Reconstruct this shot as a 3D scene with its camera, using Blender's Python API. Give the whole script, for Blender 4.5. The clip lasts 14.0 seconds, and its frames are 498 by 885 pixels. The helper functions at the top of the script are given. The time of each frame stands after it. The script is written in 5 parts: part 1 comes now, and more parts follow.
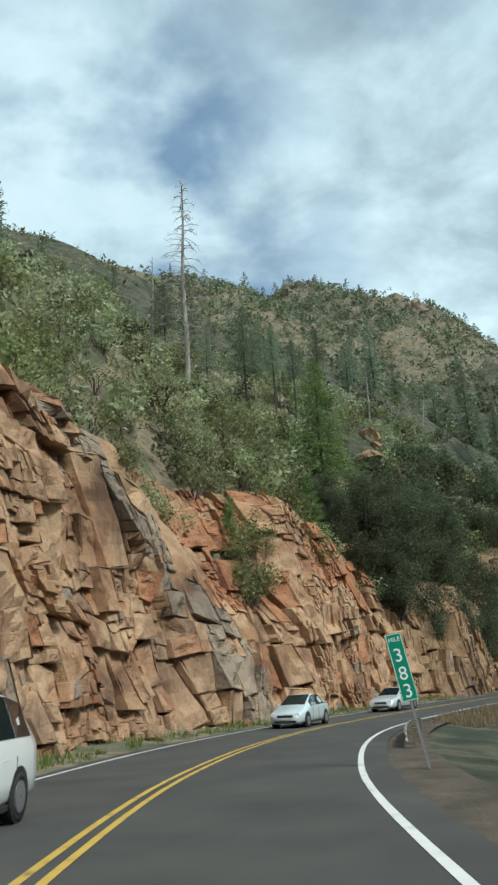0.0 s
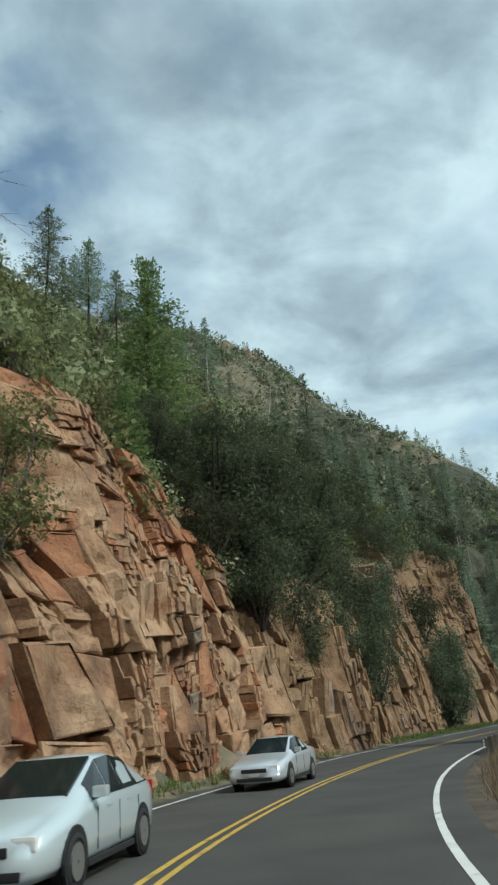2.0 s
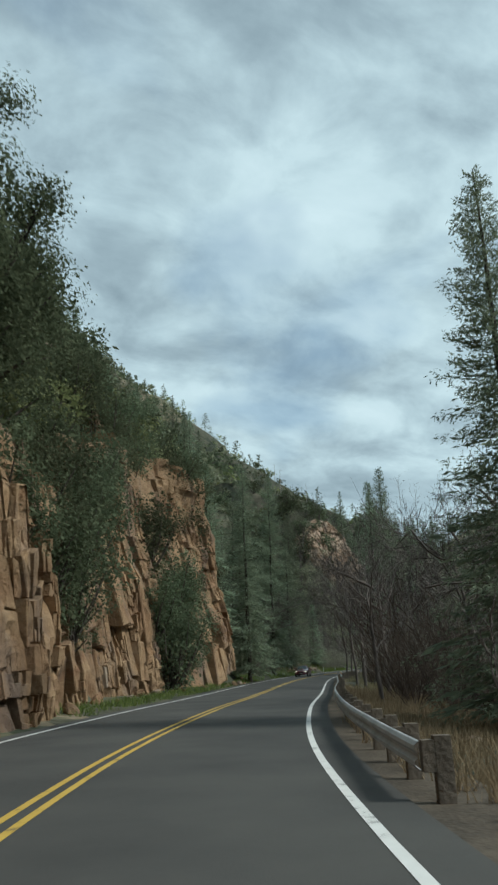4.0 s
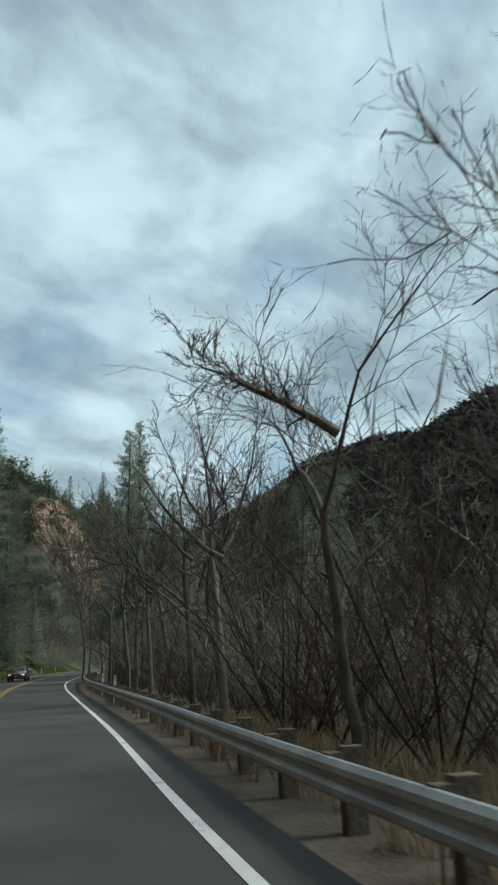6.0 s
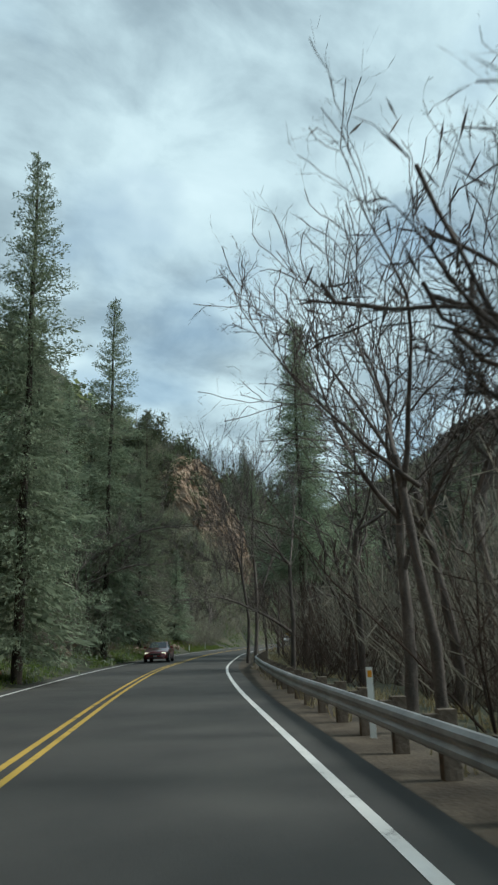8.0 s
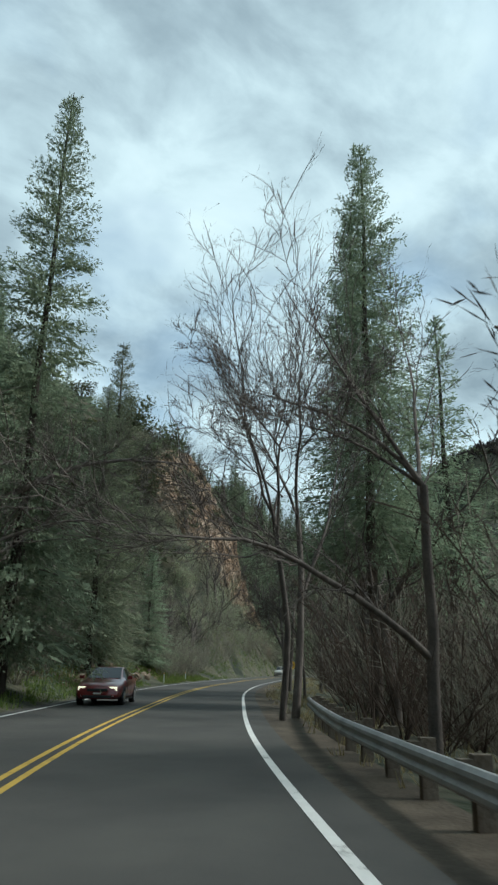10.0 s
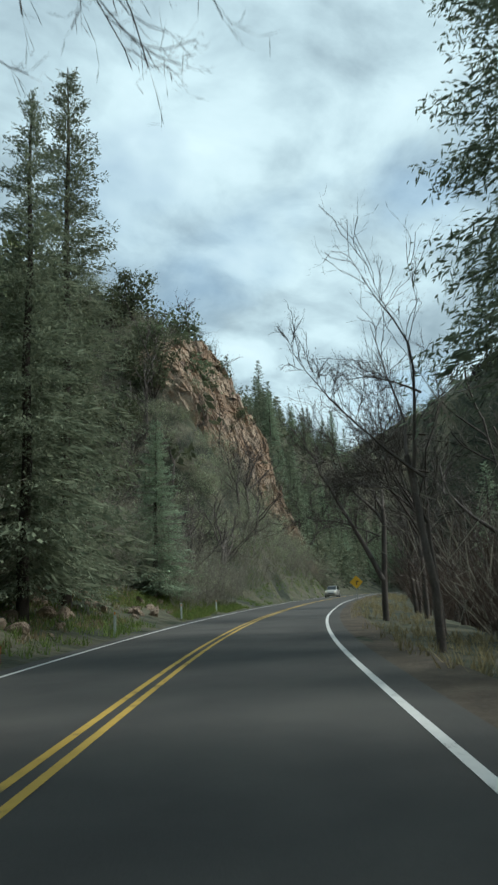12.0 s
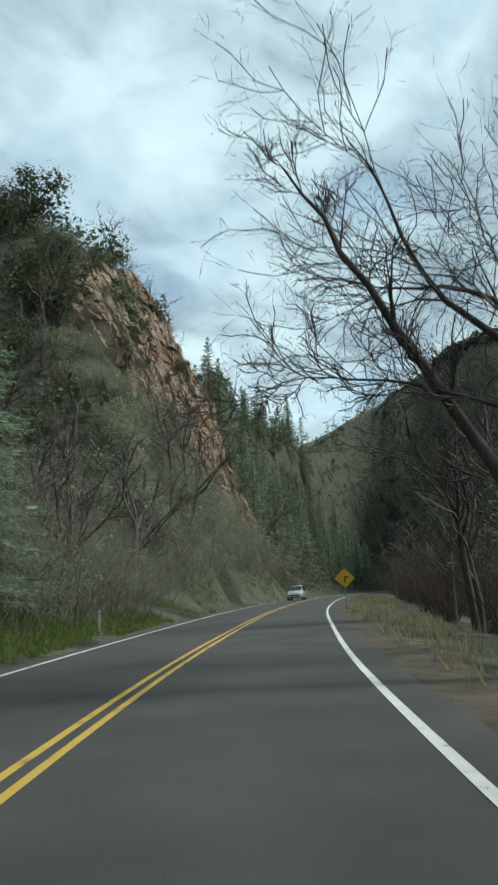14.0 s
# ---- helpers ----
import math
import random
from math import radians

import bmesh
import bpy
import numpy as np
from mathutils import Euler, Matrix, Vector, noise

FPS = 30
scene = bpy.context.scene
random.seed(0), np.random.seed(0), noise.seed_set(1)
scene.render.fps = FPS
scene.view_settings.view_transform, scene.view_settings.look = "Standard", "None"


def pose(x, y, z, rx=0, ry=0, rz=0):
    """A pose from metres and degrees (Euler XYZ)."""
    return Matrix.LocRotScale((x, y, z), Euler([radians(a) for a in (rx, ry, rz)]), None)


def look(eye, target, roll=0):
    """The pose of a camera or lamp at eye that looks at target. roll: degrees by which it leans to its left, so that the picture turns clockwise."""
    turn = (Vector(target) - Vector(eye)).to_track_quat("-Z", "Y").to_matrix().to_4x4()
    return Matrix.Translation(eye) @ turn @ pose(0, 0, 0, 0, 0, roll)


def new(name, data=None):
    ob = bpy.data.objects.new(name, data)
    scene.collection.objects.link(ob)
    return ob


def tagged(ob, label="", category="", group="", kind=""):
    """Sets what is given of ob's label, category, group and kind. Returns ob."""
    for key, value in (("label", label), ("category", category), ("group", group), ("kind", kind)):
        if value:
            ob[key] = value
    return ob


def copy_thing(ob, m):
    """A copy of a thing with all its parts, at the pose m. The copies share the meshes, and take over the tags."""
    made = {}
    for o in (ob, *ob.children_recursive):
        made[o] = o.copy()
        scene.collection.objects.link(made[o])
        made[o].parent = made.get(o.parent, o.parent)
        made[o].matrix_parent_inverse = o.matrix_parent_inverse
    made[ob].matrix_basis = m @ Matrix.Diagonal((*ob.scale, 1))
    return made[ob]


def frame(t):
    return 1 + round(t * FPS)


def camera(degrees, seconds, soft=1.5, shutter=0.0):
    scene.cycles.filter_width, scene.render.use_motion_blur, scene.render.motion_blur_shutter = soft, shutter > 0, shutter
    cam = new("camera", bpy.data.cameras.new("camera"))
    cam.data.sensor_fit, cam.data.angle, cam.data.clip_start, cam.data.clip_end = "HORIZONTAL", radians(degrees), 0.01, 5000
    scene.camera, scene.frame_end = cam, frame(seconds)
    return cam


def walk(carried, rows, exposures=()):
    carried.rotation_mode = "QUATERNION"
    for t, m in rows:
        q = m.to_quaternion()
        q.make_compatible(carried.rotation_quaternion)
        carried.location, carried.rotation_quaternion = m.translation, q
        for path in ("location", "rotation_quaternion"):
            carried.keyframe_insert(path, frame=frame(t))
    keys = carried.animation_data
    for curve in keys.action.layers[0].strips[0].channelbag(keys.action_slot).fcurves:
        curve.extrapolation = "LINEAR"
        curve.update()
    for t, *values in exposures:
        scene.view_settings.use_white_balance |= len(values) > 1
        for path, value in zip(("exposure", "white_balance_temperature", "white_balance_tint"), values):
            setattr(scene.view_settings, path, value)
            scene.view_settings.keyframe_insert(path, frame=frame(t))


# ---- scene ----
cam = camera(37.88, 14.0, 2.4, 0.15)
PATH = [
    (0.0, (-0.000, 0.000, 1.450), (-0.470, 9.465, 4.642), -3.41),
    (0.5, (-0.522, 6.755, 1.367), (-0.631, 16.089, 4.954), -4.88),
    (1.0, (-0.644, 13.519, 1.280), (0.013, 22.790, 4.970), -5.49),
    (1.5, (-0.317, 20.150, 1.182), (1.020, 29.343, 4.882), -5.22),
    (2.0, (0.504, 26.600, 1.083), (2.503, 35.670, 4.789), -4.84),
    (2.5, (1.984, 32.865, 0.988), (4.746, 41.751, 4.649), -4.47),
    (3.0, (4.096, 38.877, 0.920), (7.772, 47.458, 4.506), -4.15),
    (3.5, (6.647, 44.682, 0.896), (11.265, 52.873, 4.302), -2.57),
    (4.0, (9.527, 50.337, 0.908), (14.820, 58.259, 3.946), -1.74),
    (4.2, (10.761, 52.563, 0.919), (16.291, 60.375, 3.814), -1.83),
    (5.0, (16.103, 61.181, 0.979), (23.021, 67.889, 3.653), -2.05),
    (5.5, (19.797, 66.284, 1.023), (27.484, 72.046, 3.800), -2.19),
    (6.3, (26.036, 74.153, 1.086), (33.959, 79.496, 4.033), -2.41),
    (6.5, (27.661, 76.061, 1.103), (35.449, 81.595, 4.056), -2.86),
    (7.0, (31.761, 80.791, 1.152), (39.412, 86.558, 4.016), -1.32),
    (7.5, (35.749, 85.608, 1.200), (42.981, 91.944, 3.946), -2.18),
    (8.0, (39.720, 90.441, 1.255), (46.496, 97.277, 3.966), -1.51),
    (8.2, (41.319, 92.371, 1.276), (48.029, 99.257, 4.027), -0.82),
    (9.0, (47.751, 100.073, 1.360), (54.419, 106.919, 4.306), -0.03),
    (9.6, (52.638, 105.835, 1.428), (59.416, 112.519, 4.490), 0.57),
    (10.3, (58.360, 112.601, 1.510), (65.178, 119.232, 4.598), 1.26),
    (10.5, (60.014, 114.531, 1.535), (66.803, 121.201, 4.603), 0.61),
    (11.0, (64.247, 119.300, 1.602), (71.090, 126.039, 4.389), 0.37),
    (11.5, (68.639, 123.986, 1.674), (75.514, 130.918, 3.838), -1.71),
    (12.0, (73.131, 128.605, 1.745), (79.908, 135.643, 3.879), -2.53),
    (12.5, (77.764, 133.175, 1.814), (83.873, 140.732, 4.172), -4.16),
    (13.0, (82.470, 137.715, 1.889), (88.098, 145.600, 4.369), -4.39),
    (13.5, (87.209, 142.264, 1.967), (93.642, 149.553, 4.312), -3.13),
    (14.0, (92.043, 146.744, 2.041), (99.284, 153.306, 4.165), -2.91),
]
walk(cam, [(t, look(eye, target, roll)) for t, eye, target, roll in PATH],
     exposures=[(0.0, 0.30, 5950, 2), (0.7, 0.27, 5950, 2), (2.0, 0.06, 5950, 2), (4.0, -0.04, 5950, 2), (7.0, 0.06, 5950, 2), (10.6, 0.25, 5950, 2), (11.0, 0.27, 6150, 15), (11.6, 0.25, 6000, 4), (12.0, 0.20, 5950, 2), (14.0, 0.20, 5950, 2)])

# ---- sky and sun ----
SUN_AZ, SUN_EL = radians(132.0), radians(44.0)   # clockwise from +y
sun_from = Vector((math.sin(SUN_AZ) * math.cos(SUN_EL), math.cos(SUN_AZ) * math.cos(SUN_EL), math.sin(SUN_EL)))
sun_data = bpy.data.lights.new("sun", "SUN")
sun_data.energy, sun_data.angle, sun_data.color = 3.0, radians(12), (1.0, 0.95, 0.87)
sun = new("sun", sun_data)
sun.matrix_world = look(sun_from * 100, (0, 0, 0))

world = bpy.data.worlds.new("sky")
scene.world = world
world.use_nodes = True
wt = world.node_tree
wt.nodes.clear()


def wnode(kind, **values):
    n = wt.nodes.new(kind)
    for key, value in values.items():
        if key in n.inputs:
            n.inputs[key].default_value = value
    return n


w_out, w_bg = wnode("ShaderNodeOutputWorld"), wnode("ShaderNodeBackground", Strength=1.05)
w_sky = wnode("ShaderNodeTexSky")
w_sky.sky_type, w_sky.sun_disc, w_sky.sun_elevation, w_sky.sun_rotation = "NISHITA", False, SUN_EL, SUN_AZ
w_dim = wnode("ShaderNodeMix")
w_dim.data_type, w_dim.blend_type = "RGBA", "MULTIPLY"
w_dim.inputs[0].default_value, w_dim.inputs[7].default_value = 1.0, (0.115, 0.128, 0.122, 1)
w_co, w_sep = wnode("ShaderNodeTexCoord"), wnode("ShaderNodeSeparateXYZ")
w_up = wnode("ShaderNodeMath")
w_up.operation = "ADD"
w_up.inputs[1].default_value = 0.30
w_max = wnode("ShaderNodeMath")
w_max.operation = "MAXIMUM"
w_max.inputs[1].default_value = 0.08
w_div = wnode("ShaderNodeVectorMath")
w_div.operation = "DIVIDE"
w_com = wnode("ShaderNodeCombineXYZ", Z=1.0)
wt.links.new(w_co.outputs["Generated"], w_sep.inputs[0])
wt.links.new(w_sep.outputs["Z"], w_up.inputs[0])
wt.links.new(w_up.outputs[0], w_max.inputs[0])
for a in ("X", "Y"):
    wt.links.new(w_max.outputs[0], w_com.inputs[a])
wt.links.new(w_co.outputs["Generated"], w_div.inputs[0])
wt.links.new(w_com.outputs[0], w_div.inputs[1])
w_flat = wnode("ShaderNodeVectorMath")
w_flat.operation = "MULTIPLY"
w_flat.inputs[1].default_value = (1, 1, 0)
wt.links.new(w_div.outputs[0], w_flat.inputs[0])


def wnoise(scale, detail, rough, distort, offset, stretch=(1, 1, 1), turn=0.0):
    m = wnode("ShaderNodeMapping", Location=offset, Scale=stretch)
    m.inputs["Rotation"].default_value = (0, 0, turn)
    n = wnode("ShaderNodeTexNoise", Scale=scale, Detail=detail, Roughness=rough, Distortion=distort)
    wt.links.new(w_flat.outputs[0], m.inputs[0])
    wt.links.new(m.outputs[0], n.inputs["Vector"])
    return n


def wramp(source, stops):
    r = wnode("ShaderNodeValToRGB")
    while len(r.color_ramp.elements) < len(stops):
        r.color_ramp.elements.new(0.5)
    for e, (p, c) in zip(r.color_ramp.elements, stops):
        e.position, e.color = p, (*c, 1)
    wt.links.new(source, r.inputs[0])
    return r


# banks of cloud, lumps within them, and a little blue between
w_sum = wnode("ShaderNodeMix")
w_sum.inputs[0].default_value = 0.48
wt.links.new(wnoise(2.3, 4, 0.45, 0.1, (3.1, 1.7, 0), (1.0, 1.25, 1), 0.6).outputs["Fac"], w_sum.inputs[2])
wt.links.new(wnoise(5.2, 8, 0.56, 0.25, (1.4, 5.2, 0), (1.0, 1.2, 1), 0.3).outputs["Fac"], w_sum.inputs[3])
w_tone = wramp(w_sum.outputs[0],
               [(0.34, (0.26, 0.325, 0.365)), (0.43, (0.37, 0.45, 0.49)), (0.50, (0.50, 0.60, 0.635)), (0.56, (0.615, 0.725, 0.75)), (0.66, (0.70, 0.805, 0.825))])
w_gap = wramp(wnoise(2.4, 4, 0.5, 0.1, (7.3, 2.2, 0)).outputs["Fac"], [(0.52, (0, 0, 0)), (0.66, (0.42, 0.42, 0.42))])
w_mix = wnode("ShaderNodeMix")
w_mix.data_type = "RGBA"
# a wider break in the cloud over the hillside where the road begins
w_dot = wnode("ShaderNodeVectorMath")
w_dot.operation = "DOT_PRODUCT"
w_dot.inputs[1].default_value = (-0.22, 0.80, 0.56)
wt.links.new(w_co.outputs["Generated"], w_dot.inputs[0])
w_open = wnode("ShaderNodeMapRange", **{"From Min": 0.93, "From Max": 0.99, "To Max": 0.85})
w_open.interpolation_type = "SMOOTHSTEP"
wt.links.new(w_dot.outputs["Value"], w_open.inputs[0])
w_torn = wramp(wnoise(3.4, 5, 0.5, 0.1, (2.2, 8.1, 0)).outputs["Fac"], [(0.42, (0.15, 0.15, 0.15)), (0.56, (1, 1, 1))])
w_mul, w_most = wnode("ShaderNodeMath"), wnode("ShaderNodeMath")
w_mul.operation, w_most.operation = "MULTIPLY", "MAXIMUM"
wt.links.new(w_open.outputs[0], w_mul.inputs[0])
wt.links.new(w_torn.outputs[0], w_mul.inputs[1])
wt.links.new(w_mul.outputs[0], w_most.inputs[0])
wt.links.new(w_gap.outputs[0], w_most.inputs[1])
wt.links.new(w_most.outputs[0], w_mix.inputs[0])
wt.links.new(w_tone.outputs[0], w_mix.inputs[6])
wt.links.new(w_sky.outputs[0], w_dim.inputs[6])
wt.links.new(w_dim.outputs[2], w_mix.inputs[7])
wt.links.new(w_mix.outputs[2], w_bg.inputs[0])
wt.links.new(w_bg.outputs[0], w_out.inputs[0])


# ---- materials ----
def material(name, stops, scale=1.0, detail=6, rough=0.9, bump=0.3, fine=8.0, stretch=(1, 1, 1), vary=0.0, metal=0.0, bump_size=0.05, spec=0.3):
    """Colour from a ramp over two noises, grain and relief; vary: how far objects differ from each other in brightness."""
    m = bpy.data.materials.new(name)
    m.use_nodes = True
    t, link = m.node_tree, m.node_tree.links.new
    b = t.nodes["Principled BSDF"]
    b.inputs["Roughness"].default_value, b.inputs["Metallic"].default_value = rough, metal
    b.inputs["Specular IOR Level"].default_value = spec
    co, mp = t.nodes.new("ShaderNodeTexCoord"), t.nodes.new("ShaderNodeMapping")
    mp.inputs["Scale"].default_value = stretch
    link(co.outputs["Object"], mp.inputs[0])
    n1, n2 = t.nodes.new("ShaderNodeTexNoise"), t.nodes.new("ShaderNodeTexNoise")
    n1.inputs["Scale"].default_value, n1.inputs["Detail"].default_value = scale, detail
    n2.inputs["Scale"].default_value, n2.inputs["Detail"].default_value = fine, 5
    link(mp.outputs[0], n1.inputs["Vector"])
    link(co.outputs["Object"], n2.inputs["Vector"])
    mix = t.nodes.new("ShaderNodeMix")
    mix.inputs[0].default_value = 0.3
    link(n1.outputs["Fac"], mix.inputs[2])
    link(n2.outputs["Fac"], mix.inputs[3])
    r = t.nodes.new("ShaderNodeValToRGB")
    while len(r.color_ramp.elements) < len(stops):
        r.color_ramp.elements.new(0.5)
    for e, (p, c) in zip(r.color_ramp.elements, stops):
        e.position, e.color = p, (*c, 1)
    link(mix.outputs[0], r.inputs[0])
    out = r.outputs[0]
    if vary:
        info, hsv, rng = t.nodes.new("ShaderNodeObjectInfo"), t.nodes.new("ShaderNodeHueSaturation"), t.nodes.new("ShaderNodeMapRange")
        rng.inputs["To Min"].default_value, rng.inputs["To Max"].default_value = 1 - vary, 1 + vary
        link(info.outputs["Random"], rng.inputs[0])
        link(rng.outputs[0], hsv.inputs["Value"])
        link(out, hsv.inputs["Color"])
        out = hsv.outputs[0]
    link(out, b.inputs["Base Color"])
    if bump:
        bp = t.nodes.new("ShaderNodeBump")
        bp.inputs["Strength"].default_value, bp.inputs["Distance"].default_value = bump, bump_size
        link(n2.outputs["Fac"], bp.inputs["Height"])
        link(bp.outputs[0], b.inputs["Normal"])
    return m


def leafy(name, dark, light, vary=0.3, hue=0.03):
    """Foliage: colour differs clump by clump and plant by plant, with a little light let through."""
    m = bpy.data.materials.new(name)
    m.use_nodes = True
    t, link = m.node_tree, m.node_tree.links.new
    t.nodes.clear()
    geo, info = t.nodes.new("ShaderNodeNewGeometry"), t.nodes.new("ShaderNodeObjectInfo")
    r = t.nodes.new("ShaderNodeValToRGB")
    r.color_ramp.elements[0].color, r.color_ramp.elements[1].color = (*dark, 1), (*light, 1)
    link(geo.outputs["Random Per Island"], r.inputs[0])
    hsv, rng, rng2 = t.nodes.new("ShaderNodeHueSaturation"), t.nodes.new("ShaderNodeMapRange"), t.nodes.new("ShaderNodeMapRange")
    rng.inputs["To Min"].default_value, rng.inputs["To Max"].default_value = 1 - vary, 1 + vary
    rng2.inputs["To Min"].default_value, rng2.inputs["To Max"].default_value = 0.5 - hue, 0.5 + hue
    link(info.outputs["Random"], rng.inputs[0])
    link(info.outputs["Random"], rng2.inputs[0])
    link(rng.outputs[0], hsv.inputs["Value"])
    link(rng2.outputs[0], hsv.inputs["Hue"])
    link(r.outputs[0], hsv.inputs["Color"])
    d, tr, mx, o = t.nodes.new("ShaderNodeBsdfDiffuse"), t.nodes.new("ShaderNodeBsdfTranslucent"), t.nodes.new("ShaderNodeMixShader"), t.nodes.new("ShaderNodeOutputMaterial")
    mx.inputs[0].default_value = 0.4
    link(hsv.outputs[0], d.inputs[0])
    link(hsv.outputs[0], tr.inputs[0])
    link(d.outputs[0], mx.inputs[1])
    link(tr.outputs[0], mx.inputs[2])
    link(mx.outputs[0], o.inputs[0])
    return m


def sandstone(name, stops, varnish=0.5, streak=(0.16, 0.12, 0.10)):
    """Bedded red sandstone: broad colour fields, beds, dark varnish streaks running down, fine grain."""
    m = bpy.data.materials.new(name)
    m.use_nodes = True
    t, link = m.node_tree, m.node_tree.links.new
    b = t.nodes["Principled BSDF"]
    b.inputs["Roughness"].default_value, b.inputs["Specular IOR Level"].default_value = 0.9, 0.2
    co = t.nodes.new("ShaderNodeTexCoord")

    def field(scale, stretch, detail, rough=0.55, distort=0.0):
        mp, n = t.nodes.new("ShaderNodeMapping"), t.nodes.new("ShaderNodeTexNoise")
        mp.inputs["Scale"].default_value = stretch
        n.inputs["Scale"].default_value, n.inputs["Detail"].default_value = scale, detail
        n.inputs["Roughness"].default_value, n.inputs["Distortion"].default_value = rough, distort
        link(co.outputs["Object"], mp.inputs[0])
        link(mp.outputs[0], n.inputs["Vector"])
        return n.outputs["Fac"]

    def ramp(source, stops):
        r = t.nodes.new("ShaderNodeValToRGB")
        while len(r.color_ramp.elements) < len(stops):
            r.color_ramp.elements.new(0.5)
        for e, (p, c) in zip(r.color_ramp.elements, stops):
            e.position, e.color = p, (*c, 1)
        link(source, r.inputs[0])
        return r.outputs[0]

    def blend(fac, a, c, kind="MIX"):
        x = t.nodes.new("ShaderNodeMix")
        x.data_type, x.blend_type = "RGBA", kind
        if hasattr(fac, "is_linked"):
            link(fac, x.inputs[0])
        else:
            x.inputs[0].default_value = fac
        link(a, x.inputs[6])
        link(c, x.inputs[7])
        return x.outputs[2]

    broad = ramp(field(0.16, (1, 1, 1.6), 7, 0.62, 0.6), stops)
    beds = ramp(field(0.8, (0.5, 0.5, 1.3), 6, 0.6), [(0.3, (0.55, 0.50, 0.46)), (0.5, (1, 1, 1)), (0.72, (1.15, 1.12, 1.06))])
    col = blend(0.75, broad, beds, "MULTIPLY")
    grain = ramp(field(9.0, (1, 1, 1), 6, 0.7), [(0.3, (0.75, 0.74, 0.73)), (0.6, (1.1, 1.1, 1.1))])
    col = blend(0.8, col, grain, "MULTIPLY")
    mask = ramp(field(0.55, (1, 1, 0.22), 6, 0.6, 0.3), [(0.5, (0, 0, 0)), (0.68, (varnish, varnish, varnish))])
    flat = t.nodes.new("ShaderNodeRGB")
    flat.outputs[0].default_value = (*streak, 1)
    col = blend(mask, col, flat.outputs[0])
    geo, info, both = t.nodes.new("ShaderNodeNewGeometry"), t.nodes.new("ShaderNodeObjectInfo"), t.nodes.new("ShaderNodeMath")
    both.operation = "ADD"
    link(geo.outputs["Random Per Island"], both.inputs[0])
    link(info.outputs["Random"], both.inputs[1])
    half = t.nodes.new("ShaderNodeMath")
    half.operation, half.inputs[1].default_value = "FRACT", 0.0
    link(both.outputs[0], half.inputs[0])
    tint = ramp(half.outputs[0], [(0.0, (0.84, 0.83, 0.82)), (0.5, (0.98, 0.98, 0.97)), (1.0, (1.10, 1.09, 1.07))])
    col = blend(0.8, col, tint, "MULTIPLY")
    link(col, b.inputs["Base Color"])
    before = None
    # narrow cracks: upright joints, and beds across them
    for scale, stretch, wide, depth in ((0.42, (1, 1, 0.30), 0.005, 0.03), (0.8, (0.35, 0.35, 1.1), 0.005, 0.02)):
        gap, edge, bp = t.nodes.new("ShaderNodeMath"), t.nodes.new("ShaderNodeMapRange"), t.nodes.new("ShaderNodeBump")
        gap.operation, gap.inputs[1].default_value = "SUBTRACT", 0.5
        size = t.nodes.new("ShaderNodeMath")
        size.operation = "ABSOLUTE"
        link(field(scale, stretch, 3, 0.5, 0.0), gap.inputs[0])
        link(gap.outputs[0], size.inputs[0])
        edge.interpolation_type = "SMOOTHSTEP"
        edge.inputs["From Max"].default_value = wide
        link(size.outputs[0], edge.inputs[0])
        bp.inputs["Strength"].default_value, bp.inputs["Distance"].default_value = 0.8, depth
        link(edge.outputs[0], bp.inputs["Height"])
        if before:
            link(before, bp.inputs["Normal"])
        before = bp.outputs[0]
    b1, b2 = t.nodes.new("ShaderNodeBump"), t.nodes.new("ShaderNodeBump")
    link(before, b1.inputs["Normal"])
    b1.inputs["Strength"].default_value, b1.inputs["Distance"].default_value = 1.0, 0.26
    b2.inputs["Strength"].default_value, b2.inputs["Distance"].default_value = 0.7, 0.04
    link(field(1.5, (1, 1, 0.7), 9, 0.66, 0.0), b1.inputs["Height"])
    link(field(12.0, (1, 1, 1), 5, 0.6), b2.inputs["Height"])
    link(b1.outputs[0], b2.inputs["Normal"])
    link(b2.outputs[0], b.inputs["Normal"])
    return m


ORANGE_ROCK = sandstone("orange_sandstone", [(0.30, (0.17, 0.095, 0.062)), (0.42, (0.37, 0.215, 0.125)), (0.55, (0.48, 0.325, 0.205)), (0.7, (0.385, 0.205, 0.112))], 0.8, (0.13, 0.085, 0.062))
TAN_ROCK = sandstone("tan_sandstone", [(0.28, (0.105, 0.064, 0.04)), (0.42, (0.255, 0.155, 0.087)), (0.55, (0.325, 0.22, 0.13)), (0.7, (0.22, 0.122, 0.07))], 0.8)
GREY_ROCK = sandstone("weathered_grey_sandstone", [(0.3, (0.17, 0.13, 0.10)), (0.48, (0.30, 0.235, 0.18)), (0.62, (0.38, 0.30, 0.22)), (0.75, (0.33, 0.225, 0.155))], 0.45, (0.11, 0.095, 0.088))
RED_ROCK = sandstone("red_sandstone", [(0.3, (0.23, 0.098, 0.058)), (0.45, (0.38, 0.175, 0.092)), (0.6, (0.43, 0.245, 0.14)), (0.75, (0.35, 0.155, 0.082))], 0.5)
FAR_ROCK = sandstone("banded_cliff_rock", [(0.3, (0.15, 0.105, 0.082)), (0.45, (0.29, 0.195, 0.13)), (0.58, (0.42, 0.33, 0.25)), (0.72, (0.31, 0.175, 0.105))], 0.95)
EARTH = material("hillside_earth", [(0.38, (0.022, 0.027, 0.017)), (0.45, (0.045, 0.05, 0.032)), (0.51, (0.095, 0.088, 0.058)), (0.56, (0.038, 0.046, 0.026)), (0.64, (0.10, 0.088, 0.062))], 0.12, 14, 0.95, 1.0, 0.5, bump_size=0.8)
